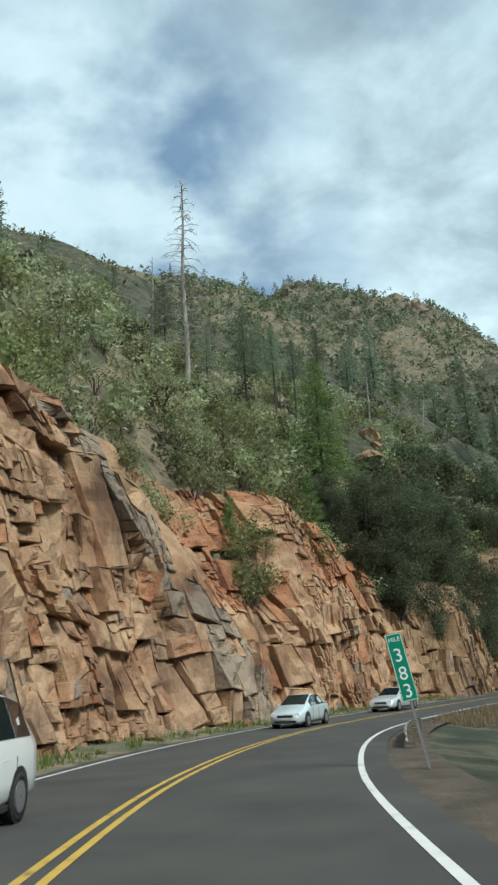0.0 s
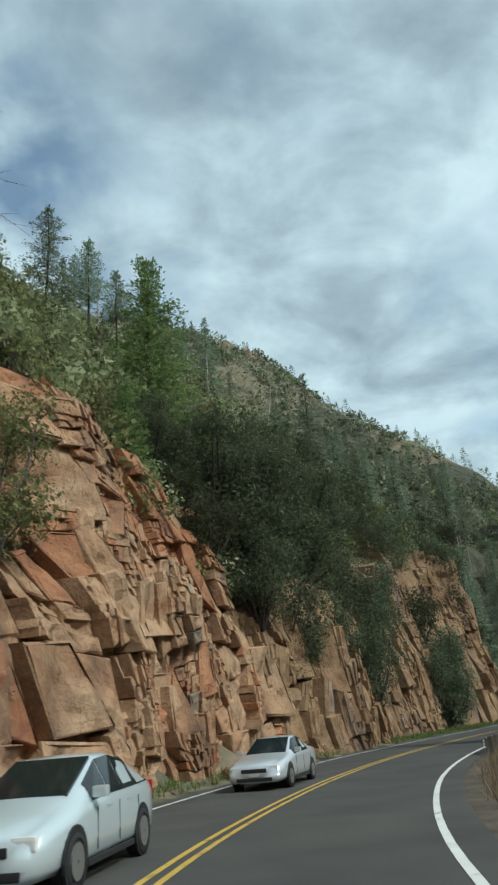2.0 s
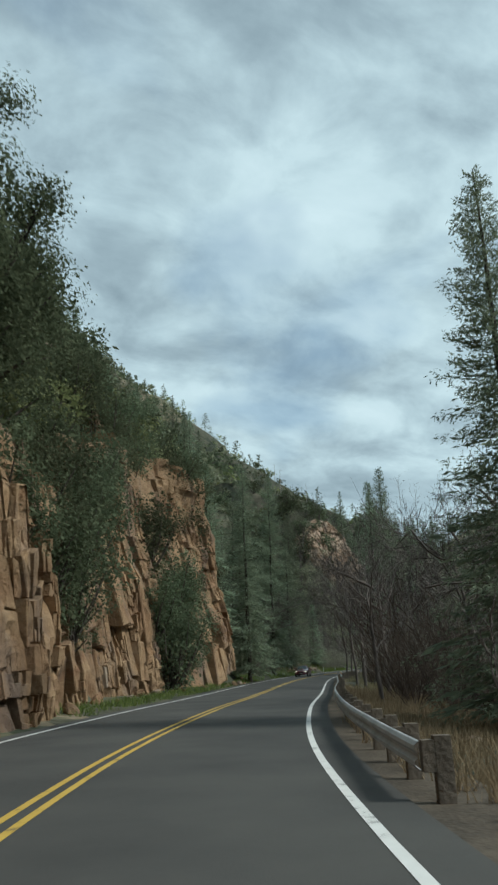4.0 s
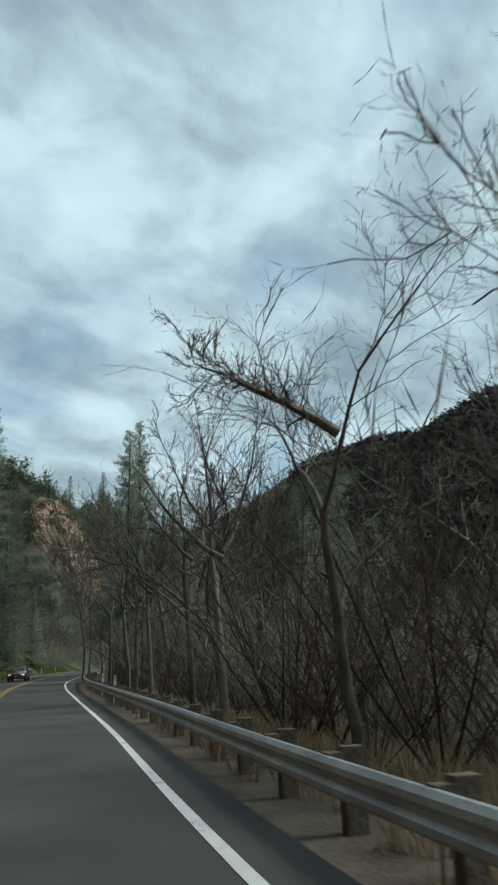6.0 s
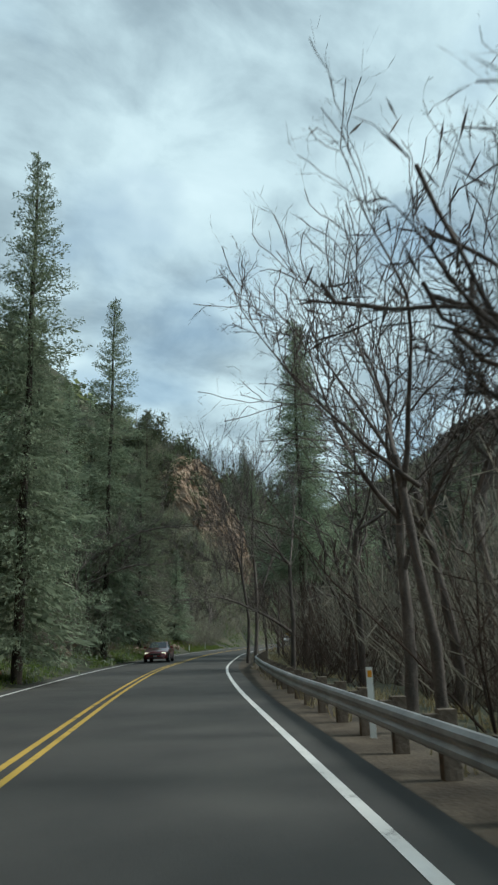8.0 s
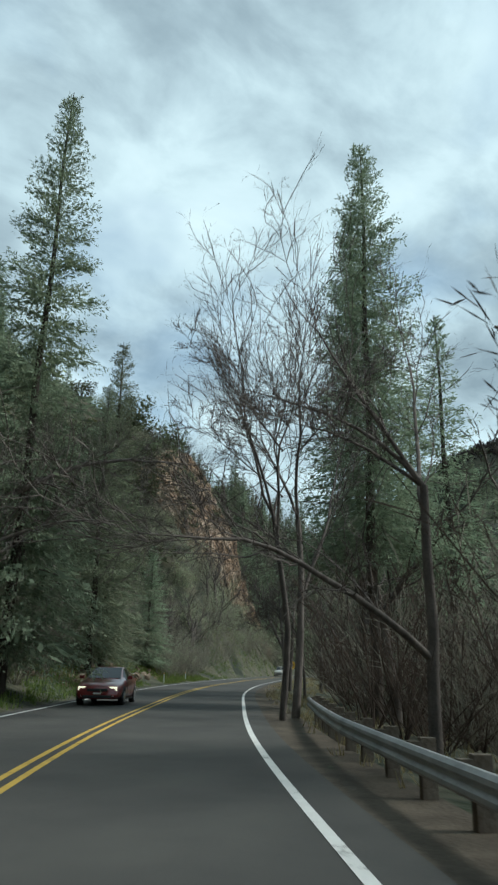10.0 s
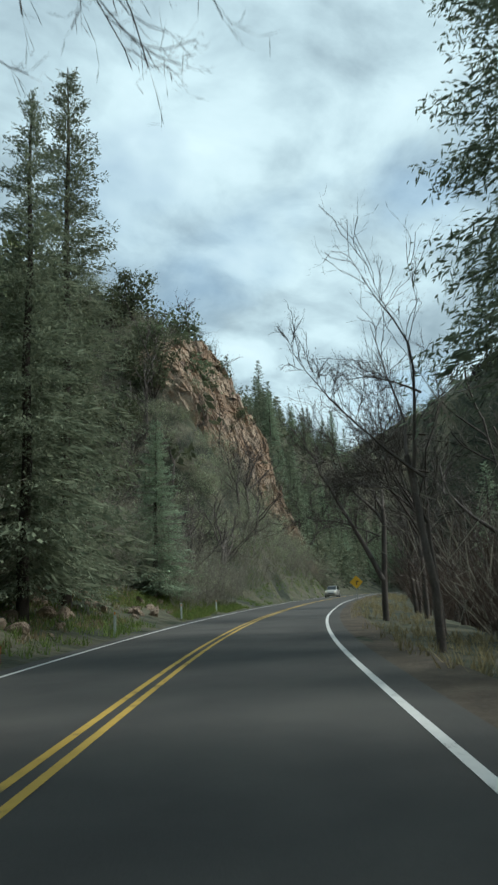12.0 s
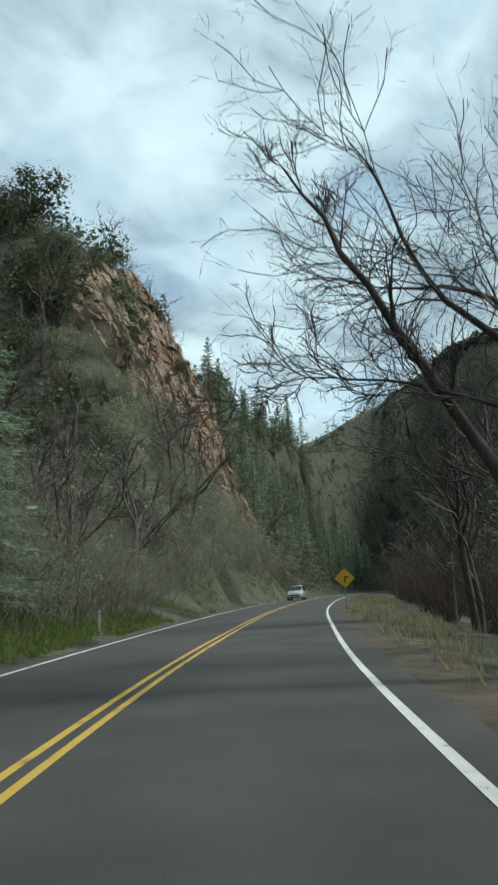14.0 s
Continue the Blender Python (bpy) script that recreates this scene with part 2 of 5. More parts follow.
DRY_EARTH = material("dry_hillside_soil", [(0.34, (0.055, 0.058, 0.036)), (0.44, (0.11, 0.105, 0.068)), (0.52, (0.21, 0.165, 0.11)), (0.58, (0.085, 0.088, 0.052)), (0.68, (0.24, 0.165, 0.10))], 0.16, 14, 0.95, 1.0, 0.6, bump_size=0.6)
ASPHALT = material("asphalt", [(0.35, (0.050, 0.048, 0.045)), (0.5, (0.066, 0.063, 0.058)), (0.65, (0.082, 0.078, 0.07))], 0.5, 7, 0.85, 0.4, 60.0, bump_size=0.01)
GRAVEL = material("gravel_shoulder", [(0.35, (0.05, 0.04, 0.03)), (0.5, (0.085, 0.068, 0.05)), (0.65, (0.125, 0.10, 0.074))], 1.2, 7, 0.95, 0.7, 14.0, bump_size=0.04)
WHITE_LINE = material("worn_white_paint", [(0.34, (0.20, 0.19, 0.18)), (0.42, (0.62, 0.61, 0.58)), (0.7, (0.72, 0.71, 0.68))], 3.0, 8, 0.7, 0.2, 40.0, bump_size=0.004)
YELLOW_LINE = material("worn_yellow_paint", [(0.34, (0.14, 0.11, 0.06)), (0.43, (0.50, 0.33, 0.06)), (0.7, (0.58, 0.39, 0.08))], 3.0, 8, 0.7, 0.2, 40.0, bump_size=0.004)
BARK = material("conifer_bark", [(0.35, (0.035, 0.029, 0.025)), (0.55, (0.075, 0.06, 0.05)), (0.7, (0.115, 0.098, 0.083))], 4, 6, 0.95, 0.8, 18.0, (1, 1, 0.25), 0.2, bump_size=0.04)
BARE_BARK = material("bare_branch_bark", [(0.35, (0.07, 0.06, 0.054)), (0.55, (0.13, 0.11, 0.097)), (0.7, (0.20, 0.17, 0.148))], 5, 6, 0.95, 0.6, 20.0, (1, 1, 0.3), 0.3, bump_size=0.03)
DEAD_WOOD = material("weathered_dead_wood", [(0.35, (0.20, 0.18, 0.155)), (0.55, (0.36, 0.33, 0.29)), (0.7, (0.47, 0.44, 0.39))], 4, 6, 0.9, 0.5, 18.0, (1, 1, 0.2), 0.15, bump_size=0.02)
NEEDLES = leafy("conifer_needles", (0.14, 0.172, 0.118), (0.30, 0.345, 0.235), 0.3)
PINE_LIGHT = leafy("young_pine_needles", (0.12, 0.165, 0.06), (0.26, 0.32, 0.125), 0.2)
OAK_LEAF = leafy("live_oak_leaves", (0.068, 0.083, 0.048), (0.155, 0.175, 0.105), 0.35)
SAGE_LEAF = leafy("grey_green_shrub_leaves", (0.21, 0.235, 0.125), (0.43, 0.455, 0.26), 0.3, 0.02)
OLIVE_LEAF = leafy("olive_shrub_leaves", (0.135, 0.155, 0.066), (0.29, 0.305, 0.14), 0.3, 0.02)
# bare woods of the right mountain, their colour darkened for its backlit side
SHADED_TWIG = leafy("bare_far_woods_in_shade", (0.028, 0.026, 0.027), (0.075, 0.066, 0.064), 0.3, 0.01)
BROWN_TWIG = leafy("brown_brush_twigs", (0.07, 0.055, 0.045), (0.16, 0.128, 0.105), 0.3, 0.01)
GREY_TWIG = leafy("grey_brush_twigs", (0.21, 0.20, 0.16), (0.43, 0.405, 0.325), 0.3, 0.01)
OLIVE_GREY = leafy("muted_olive_leaves", (0.18, 0.195, 0.125), (0.37, 0.385, 0.26), 0.3, 0.02)
GRASS = leafy("roadside_grass", (0.08, 0.11, 0.03), (0.22, 0.25, 0.08), 0.2)
DRY_GRASS = leafy("dry_grass", (0.18, 0.14, 0.08), (0.38, 0.31, 0.19), 0.2)


# ---- mesh helpers ----
def mesh_of(name, verts, faces, mat, smooth=False):
    me = bpy.data.meshes.new(name)
    me.from_pydata(verts, [], faces)
    me.materials.append(mat)
    if smooth:
        me.polygons.foreach_set("use_smooth", [True] * len(me.polygons))
    me.update()
    return me


def part(name, mesh, parent, label=""):
    ob = new(name, mesh)
    ob.parent = parent
    return tagged(ob, label)


def grid_faces(rows, cols, flip=False):
    r, c = np.meshgrid(np.arange(rows - 1), np.arange(cols - 1), indexing="ij")
    a = (r * cols + c).ravel()
    f = np.stack([a, a + 1, a + cols + 1, a + cols], 1)
    return (f[:, ::-1] if flip else f).tolist()


def lattice(x, y, seed):
    h = (x.astype(np.int64) * 374761393 + y.astype(np.int64) * 668265263 + seed * 974634777) & 0xFFFFFFFF
    h = ((h ^ (h >> 13)) * 1274126177) & 0xFFFFFFFF
    return ((h ^ (h >> 16)) & 0xFFFFFF) / float(0xFFFFFF)


def vnoise(x, y, seed=0):
    i, j = np.floor(x), np.floor(y)
    u, v = x - i, y - j
    u, v = u * u * (3 - 2 * u), v * v * (3 - 2 * v)
    return (lattice(i, j, seed) * (1 - u) + lattice(i + 1, j, seed) * u) * (1 - v) + (lattice(i, j + 1, seed) * (1 - u) + lattice(i + 1, j + 1, seed) * u) * v - 0.5


def fbm(x, y, octaves=4, seed=0):
    out = 0.0
    for k in range(octaves):
        out = out + vnoise(x * 2 ** k + 3.7 * k, y * 2 ** k, seed + k) / 2 ** k
        x, y = 0.8 * x - 0.6 * y, 0.6 * x + 0.8 * y
    return out


# ---- road line: the lane of the drive, every 16 m, and heights along it ----
LINE = [
    (0.0, 0.0, 0.00),
    (-0.4, 16.0, -0.21),
    (1.9, 31.8, -0.44),
    (7.7, 46.7, -0.54),
    (15.8, 60.5, -0.48),
    (25.4, 73.3, -0.37),
    (35.7, 85.5, -0.25),
    (45.9, 97.8, -0.11),
    (56.2, 110.1, 0.03),
    (66.8, 122.0, 0.19),
    (78.1, 133.4, 0.37),
    (89.6, 144.5, 0.55),
    (101.6, 155.0, 0.76),
    (114.2, 165.0, 0.98),
    (126.9, 174.7, 1.19),
    (139.9, 184.0, 1.41),
    (153.2, 193.0, 1.64),
    (166.6, 201.6, 1.84),
    (175.3, 207.1, 1.96),
]


def curve_through(nodes):
    p = np.array(nodes)
    p = np.concatenate([[p[0] * 2 - p[1]], p, [p[-1] * 2 - p[-2]]])
    out = []
    for k in range(1, len(p) - 2):
        u = np.arange(0, 1, 1 / 16)[:, None]
        a, b, c, d = p[k - 1], p[k], p[k + 1], p[k + 2]
        out.append(0.5 * (2 * b + (c - a) * u + (2 * a - 5 * b + 4 * c - d) * u ** 2 + (3 * b - a - 3 * c + d) * u ** 3))
    p = np.concatenate(out + [p[-2:-1]])
    first, last = p[0] - p[1], p[-1] - p[-2]
    first[2], last[2] = 0, last[2] * 0.5
    first, last = first / np.linalg.norm(first[:2]), last / np.linalg.norm(last[:2])
    back, on = np.arange(60, 0, -1)[:, None] * 1.0, np.arange(1, 260)[:, None] * 1.0
    bend = np.radians(0.05) * on                       # it goes on bending to the right
    onward = np.concatenate([np.cos(bend) * last[0] + np.sin(bend) * last[1], np.cos(bend) * last[1] - np.sin(bend) * last[0], last[2] + 0 * on], 1)
    return np.concatenate([p[0] + back * first, p, p[-1] + np.cumsum(onward, 0)])


ROAD = curve_through(LINE)
ROAD_S = np.concatenate([[0], np.cumsum(np.linalg.norm(np.diff(ROAD[:, :2], axis=0), axis=1))])
ROAD_S -= ROAD_S[60]
ROAD_T = np.gradient(ROAD[:, :2], axis=0)
ROAD_T /= np.linalg.norm(ROAD_T, axis=1, keepdims=True)


def road_z(s):
    return np.interp(s, ROAD_S, ROAD[:, 2])


def on_road(s, n):
    """World x, y of a place s metres along the road and n metres to its left."""
    x, y = np.interp(s, ROAD_S, ROAD[:, 0]), np.interp(s, ROAD_S, ROAD[:, 1])
    tx, ty = np.interp(s, ROAD_S, ROAD_T[:, 0]), np.interp(s, ROAD_S, ROAD_T[:, 1])
    return x - ty * n, y + tx * n


def heading(s):
    return math.atan2(-np.interp(s, ROAD_S, ROAD_T[:, 0]), np.interp(s, ROAD_S, ROAD_T[:, 1]))


def along_road(x, y):
    s, n = np.empty(len(x)), np.empty(len(x))
    for k in range(0, len(x), 4000):
        px, py = x[k:k + 4000, None], y[k:k + 4000, None]
        i = ((px - ROAD[None, :, 0]) ** 2 + (py - ROAD[None, :, 1]) ** 2).argmin(1)
        ex, ey = px[:, 0] - ROAD[i, 0], py[:, 0] - ROAD[i, 1]
        s[k:k + 4000] = ROAD_S[i] + ex * ROAD_T[i, 0] + ey * ROAD_T[i, 1]
        n[k:k + 4000] = ey * ROAD_T[i, 0] - ex * ROAD_T[i, 1]
        far = np.hypot(ex, ey)
        n[k:k + 4000] = np.where(np.abs(s[k:k + 4000] - ROAD_S[i]) > 3, np.sign(n[k:k + 4000]) * far, n[k:k + 4000])
    return s, n


# rock walls beside the road: stations s, foot n, top n, foot z, top z above the road
WALL_S = [-60, 25, 33, 43, 53, 58, 62, 65, 72, 77, 81, 91, 98, 111, 120, 125, 130, 134, 229, 245, 253, 261, 269, 277, 284, 290, 500]
FOOT_N = [7.8, 7.9, 8.0, 8.0, 7.6, 7.4, 7.6, 8.2, 7.2, 7.6, 8.3, 9.4, 9.4, 8.3, 6.9, 7.4, 8.5, 9, 9, 18.5, 16.5, 15.5, 13.4, 11.4, 10, 9, 9]
TOP_N = [12, 12, 12.2, 13.4, 12, 11.2, 10.4, 9.6, 9.2, 9.4, 9.7, 11.6, 12.6, 13.2, 9.6, 9.6, 10.4, 12, 12, 22.5, 22.5, 22, 20, 16, 13.5, 12, 12]
FOOT_Z = [0.3, 0.3, 0.3, 0.3, 0.3, 0.3, 0.3, 0.3, 0.3, 0.3, 0.3, 0.3, 0.3, 0.3, 0.3, 0.3, 0.3, 0.6, 0.8, 28, 23, 20.5, 16, 11.5, 6, 1, 0.6]
TOP_Z = [15, 15.3, 14.6, 15.3, 16.4, 13.8, 11.4, 7.6, 10.6, 10.8, 8.0, 14.6, 16.4, 19.6, 18.6, 15, 7, 2.6, 3, 34, 38.5, 41.5, 38.5, 28, 17, 3, 2.5]


def station(s, values):
    return np.interp(s, WALL_S, values)


# crests of the mountains round the canyon: x, y, z
FAR_CREST = [(-420, 120, 175), (-120, 265, 203), (-7, 477, 261), (38, 618, 369), (45, 620, 325), (155, 640, 314), (120, 674, 391), (183, 509, 217), (174, 425, 148), (179, 361, 106), (249, 365, 107), (242, 311, 70), (290, 355, 93), (520, 560, 120), (700, 900, 170)]
RIGHT_CREST = [(900, 800, 190), (640, 560, 114), (600, 463, 150), (590, 382, 160), (542, 295, 176), (497, 205, 160), (440, 60, 150), (380, -160, 150), (200, -500, 160)]


def crest(x, y, nodes, slope):
    out = np.full(x.shape, -1e9)
    for (ax, ay, az), (bx, by, bz) in zip(nodes, nodes[1:]):
        ux, uy = bx - ax, by - ay
        w = np.clip(((x - ax) * ux + (y - ay) * uy) / (ux * ux + uy * uy), 0, 1)
        d = np.hypot(x - ax - w * ux, y - ay - w * uy)
        out = np.maximum(out, az + w * (bz - az) - slope * d)
    return out


def height(x, y):
    """The ground's height, and its place s, n along the road."""
    x, y = np.asarray(x, float), np.asarray(y, float)
    s, n = along_road(x, y)
    zr = road_z(s)
    foot, top, fz, tz = (station(s, v) for v in (FOOT_N, TOP_N, FOOT_Z, TOP_Z))
    walled = tz - fz > 5
    n1, z1 = foot + np.where(walled, 1.3, 0.0), fz
    n2, z2 = top + np.where(walled, 1.8, 0.5), tz - 0.3
    n3 = np.maximum(22.0, top + 7)
    z3 = np.maximum(np.interp(s, [0, 60, 120, 140, 235, 250, 290], [27, 28, 27, 9, 11, 46, 14]), tz + 3)
    n4, z4 = n3 + 14, z3 + np.interp(s, [0, 130, 170, 235, 260, 300], [14, 14, 15, 14, 7, 14])
    knots = [(np.full_like(n, 6.2), np.zeros_like(n)), (np.full_like(n, 6.8), 0.05 + 0 * n), (n1, z1), (n2, z2), (n3, z3), (n4, z4), (n4 + 75, z4 + 26), (n4 + 300, z4 + 60)]
    left = np.zeros_like(n)
    for (na, za), (nb, zb) in zip(knots, knots[1:]):
        w = np.clip((n - na) / np.maximum(nb - na, 0.05), 0, 1)
        left = np.where(n > na, za + (zb - za) * w, left)
    right = np.interp(-n, [0, 2.4, 4.5, 8, 14, 24, 60, 140], [0, 0, -0.25, -0.7, -2.6, -4.0, -4.0, 3.0])
    z = zr + np.where(n > 0, left, right)
    away = np.clip((np.abs(n - 2) - 8) / 30, 0, 1)
    z = z + away * (fbm(x / 26, y / 26, 4, 11) * 7)
    rough = fbm(x / 90, y / 90, 5, 5) * 46
    z = np.maximum(z, crest(x, y, FAR_CREST, 0.80) + rough * 0.6 - 160 * np.clip(1 - (np.abs(n) - 12) / 26, 0, 1))
    z = np.maximum(z, crest(x, y, RIGHT_CREST, 0.52) + rough * 0.5 - 160 * np.clip(1 - (np.abs(n) - 12) / 26, 0, 1))
    on = (n < 6.2) & (n > -2.4)
    return np.where(on, zr - 0.06, z - 0.02), s, n


def ground_z(x, y):
    return height(np.atleast_1d(x), np.atleast_1d(y))[0]


def spread(core0, core1, step, reach, growth):
    mid = list(np.arange(core0, core1 + step, step))
    lo, hi, d = [], [], step
    while (mid[0] - sum(lo)) > -reach or (mid[-1] + sum(lo)) < reach:
        d *= growth
        lo.append(d)
    lows = [mid[0] - v for v in np.cumsum(lo)][::-1]
    return np.array(lows + mid + [mid[-1] + v for v in np.cumsum(lo)])


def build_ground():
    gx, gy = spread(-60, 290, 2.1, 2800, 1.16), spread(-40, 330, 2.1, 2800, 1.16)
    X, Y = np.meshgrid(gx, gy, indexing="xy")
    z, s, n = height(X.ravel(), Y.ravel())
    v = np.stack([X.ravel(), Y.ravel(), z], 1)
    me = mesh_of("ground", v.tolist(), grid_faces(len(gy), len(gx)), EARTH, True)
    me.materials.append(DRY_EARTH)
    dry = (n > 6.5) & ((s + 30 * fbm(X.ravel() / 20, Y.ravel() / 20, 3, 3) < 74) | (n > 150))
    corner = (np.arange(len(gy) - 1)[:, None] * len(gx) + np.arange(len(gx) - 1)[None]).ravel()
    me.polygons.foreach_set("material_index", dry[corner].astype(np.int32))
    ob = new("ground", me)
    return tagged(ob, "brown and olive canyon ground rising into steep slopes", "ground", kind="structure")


def strip(name, s0, s1, n0, n1, lift, mat, step=1.5, cols=2):
    s = np.arange(s0, s1 + step, step)
    v = []
    for k in range(cols):
        x, y = on_road(s, n0 + (n1 - n0) * k / (cols - 1))
        v.append(np.stack([x, y, road_z(s) + lift], 1))
    v = np.stack(v, 1).reshape(-1, 3)
    return new(name, mesh_of(name, v.tolist(), grid_faces(len(s), cols, True), mat))


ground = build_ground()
road = tagged(strip("road", -58, 470, -2.1, 6.25, 0.0, ASPHALT, cols=9), "dark grey two-lane asphalt road bending through the canyon", "road", kind="structure")
for nm, n0, w, mat, lab in (("edge_line", 5.70, 0.12, WHITE_LINE, "solid white edge line painted on the asphalt"), ("edge_line", -1.47, 0.13, WHITE_LINE, "solid white edge line painted on the asphalt"),
                            ("centre_line", 2.09, 0.11, YELLOW_LINE, "solid yellow centre line painted on the asphalt"), ("centre_line", 2.35, 0.11, YELLOW_LINE, "solid yellow centre line painted on the asphalt")):
    tagged(strip(nm, -58, 470, n0 - w / 2, n0 + w / 2, 0.006, mat), lab, "road marking", kind="structure")


# ---- rock walls ----
def face_n(S, z, seed):
    """Where the face of a wall stands: n at s and height z, and how much of the tilted slab and the gully lies there."""
    foot, top, fz, tz = (station(S, q) for q in (FOOT_N, TOP_N, FOOT_Z, TOP_Z))
    up = np.clip((z - fz + 0.7) / (tz - fz + 0.7), 0, 1.15)
    n = foot + (top - foot) * np.clip(up, 0, 1) ** 1.15 + np.clip(up - 1, 0, 1) * 12
    beside = S - (33.6 + (14.0 - z) * 0.76)
    slab = ((beside > -5.8) & (beside < 0) & (S < 46)).astype(float)
    gully = np.clip(beside / 0.6, 0, 1) * np.clip((51.5 - S) / 2.5, 0, 1) * np.clip((z - 5.5) / 3.0, 0, 1)
    return n - 0.8 * slab + 1.2 * gully - fbm(S / 9, z / 9, 3, seed + 60) * 1.6, slab, gully, up


def build_bed(name, s0, s1, step, rows, seed, mat, label):
    """The solid rock behind the blocks; its rows go on over the brow into the hill."""
    s = np.arange(s0, s1, step)
    v = np.concatenate([np.linspace(0, 1, rows), 1 + np.array([0.04, 0.1, 0.2])])
    S, V = np.meshgrid(s, v, indexing="ij")
    fz, tz = station(S, FOOT_Z), station(S, TOP_Z)
    over = np.clip(V - 1, 0, 1)
    z = fz - 0.7 + (tz - fz + 0.7) * np.clip(V, 0, 1)
    n = face_n(S, z, seed)[0] + over * 14 + 0.75 + fbm(S / 1.2, z / 1.2, 3, seed + 5) * 0.4
    n += 3.0 * np.clip(1 - np.minimum(S - s0, s1 - S) / 2.5, 0, 1) ** 2
    x, y = on_road(S, n)
    pts = np.stack([x, y, road_z(S) + z + over * 6], -1).reshape(-1, 3)
    return tagged(new(name, mesh_of(name, pts.tolist(), grid_faces(len(s), len(v), True), mat, True)), label, "cliff", kind="structure")


def split_blocks(g, s0, s1, z1, lean, least, most, upright):
    """Joints: the face is split again and again, across its longer side, into blocks of very uneven size; each takes on the set and tilt of the piece it broke from."""
    done, todo = [], [(s0 - 4.0, s1 + lean * z1 + 4.0, -0.8, z1, 0.0, 0.0, 0.0)]
    while todo:
        a0, a1, b0, b1, off, ta, tb = todo.pop()
        wide, tall = a1 - a0, (b1 - b0) / upright
        size = max(wide, tall)
        calm = 0.5 + 0.42 * math.sin((a0 + a1) * 0.31 + 1.3) * math.cos((b0 + b1) * 0.27 + (a0 + a1) * 0.11)
        if size < least or (size < most * (0.45 + 1.1 * calm) and g.random() < 0.22) or (size < 0.5 * most * calm and g.random() < 0.45):
            done.append((a0, a1, b0, b1, off + float(g.normal(0, 0.05)), ta, tb))
            continue
        cut, k = 0.32 + 0.36 * g.random(), min(size, 4.0)
        rate = 1.0 if size < 7 else 0.3
        for side in (0, 1):
            o, p, q = off + g.normal(0, 0.045) * k * rate, ta + g.normal(0, 0.05) * rate, tb + g.normal(0, 0.05) * rate
            o, p, q = float(np.clip(o, -0.40, 0.45)), float(np.clip(p, -0.24, 0.24)), float(np.clip(q, -0.18, 0.28))
            if wide > tall:
                m = a0 + wide * cut
                todo.append((a0, m, b0, b1, o, p, q) if side == 0 else (m, a1, b0, b1, o, p, q))
            else:
                m = b0 + (b1 - b0) * cut
                todo.append((a0, a1, b0, m, o, p, q) if side == 0 else (a0, a1, m, b1, o, p, q))
    return done


RING = [(0, 1, 5, 4), (1, 2, 6, 5), (2, 3, 7, 6), (3, 0, 4, 7)]
BLOCK_FACES = [(0, 1, 2, 3)] + [tuple(reversed(f)) for f in RING] + [tuple(v + 4 for v in reversed(f)) for f in RING]


FINE = 6
FINE_FACES = [tuple(12 + v for v in f) for f in grid_faces(FINE, FINE)] + BLOCK_FACES[1:]


def hewn(p, seed):
    """A block whose front is broken and weathered instead of flat."""
    u, v = np.meshgrid(np.linspace(0, 1, FINE), np.linspace(0, 1, FINE), indexing="xy")
    u, v = u.ravel()[:, None], v.ravel()[:, None]
    q = (p[0] * (1 - u) + p[1] * u) * (1 - v) + (p[3] * (1 - u) + p[2] * u) * v
    out = np.cross(p[1] - p[0], p[3] - p[0])
    size = math.sqrt(np.linalg.norm(out))
    out = out / max(np.linalg.norm(out), 1e-6)
    rim = np.minimum(np.minimum(u, 1 - u), np.minimum(v, 1 - v))[:, 0]
    a, h = q[:, 0] * 0.7 + q[:, 1] * 0.7, q[:, 2]
    step = np.floor(fbm(a / (0.7 * size) + 9.1, h / (0.7 * size), 2, seed) * 5) / 5
    d = 0.34 * size * step + 0.20 * size * fbm(a * 2.1 / size, h * 2.1 / size, 2, seed + 7)
    return np.concatenate([p, q + out[None] * (np.clip(d, -0.3, 0.3) * (0.25 + 3.0 * rim))[:, None]])


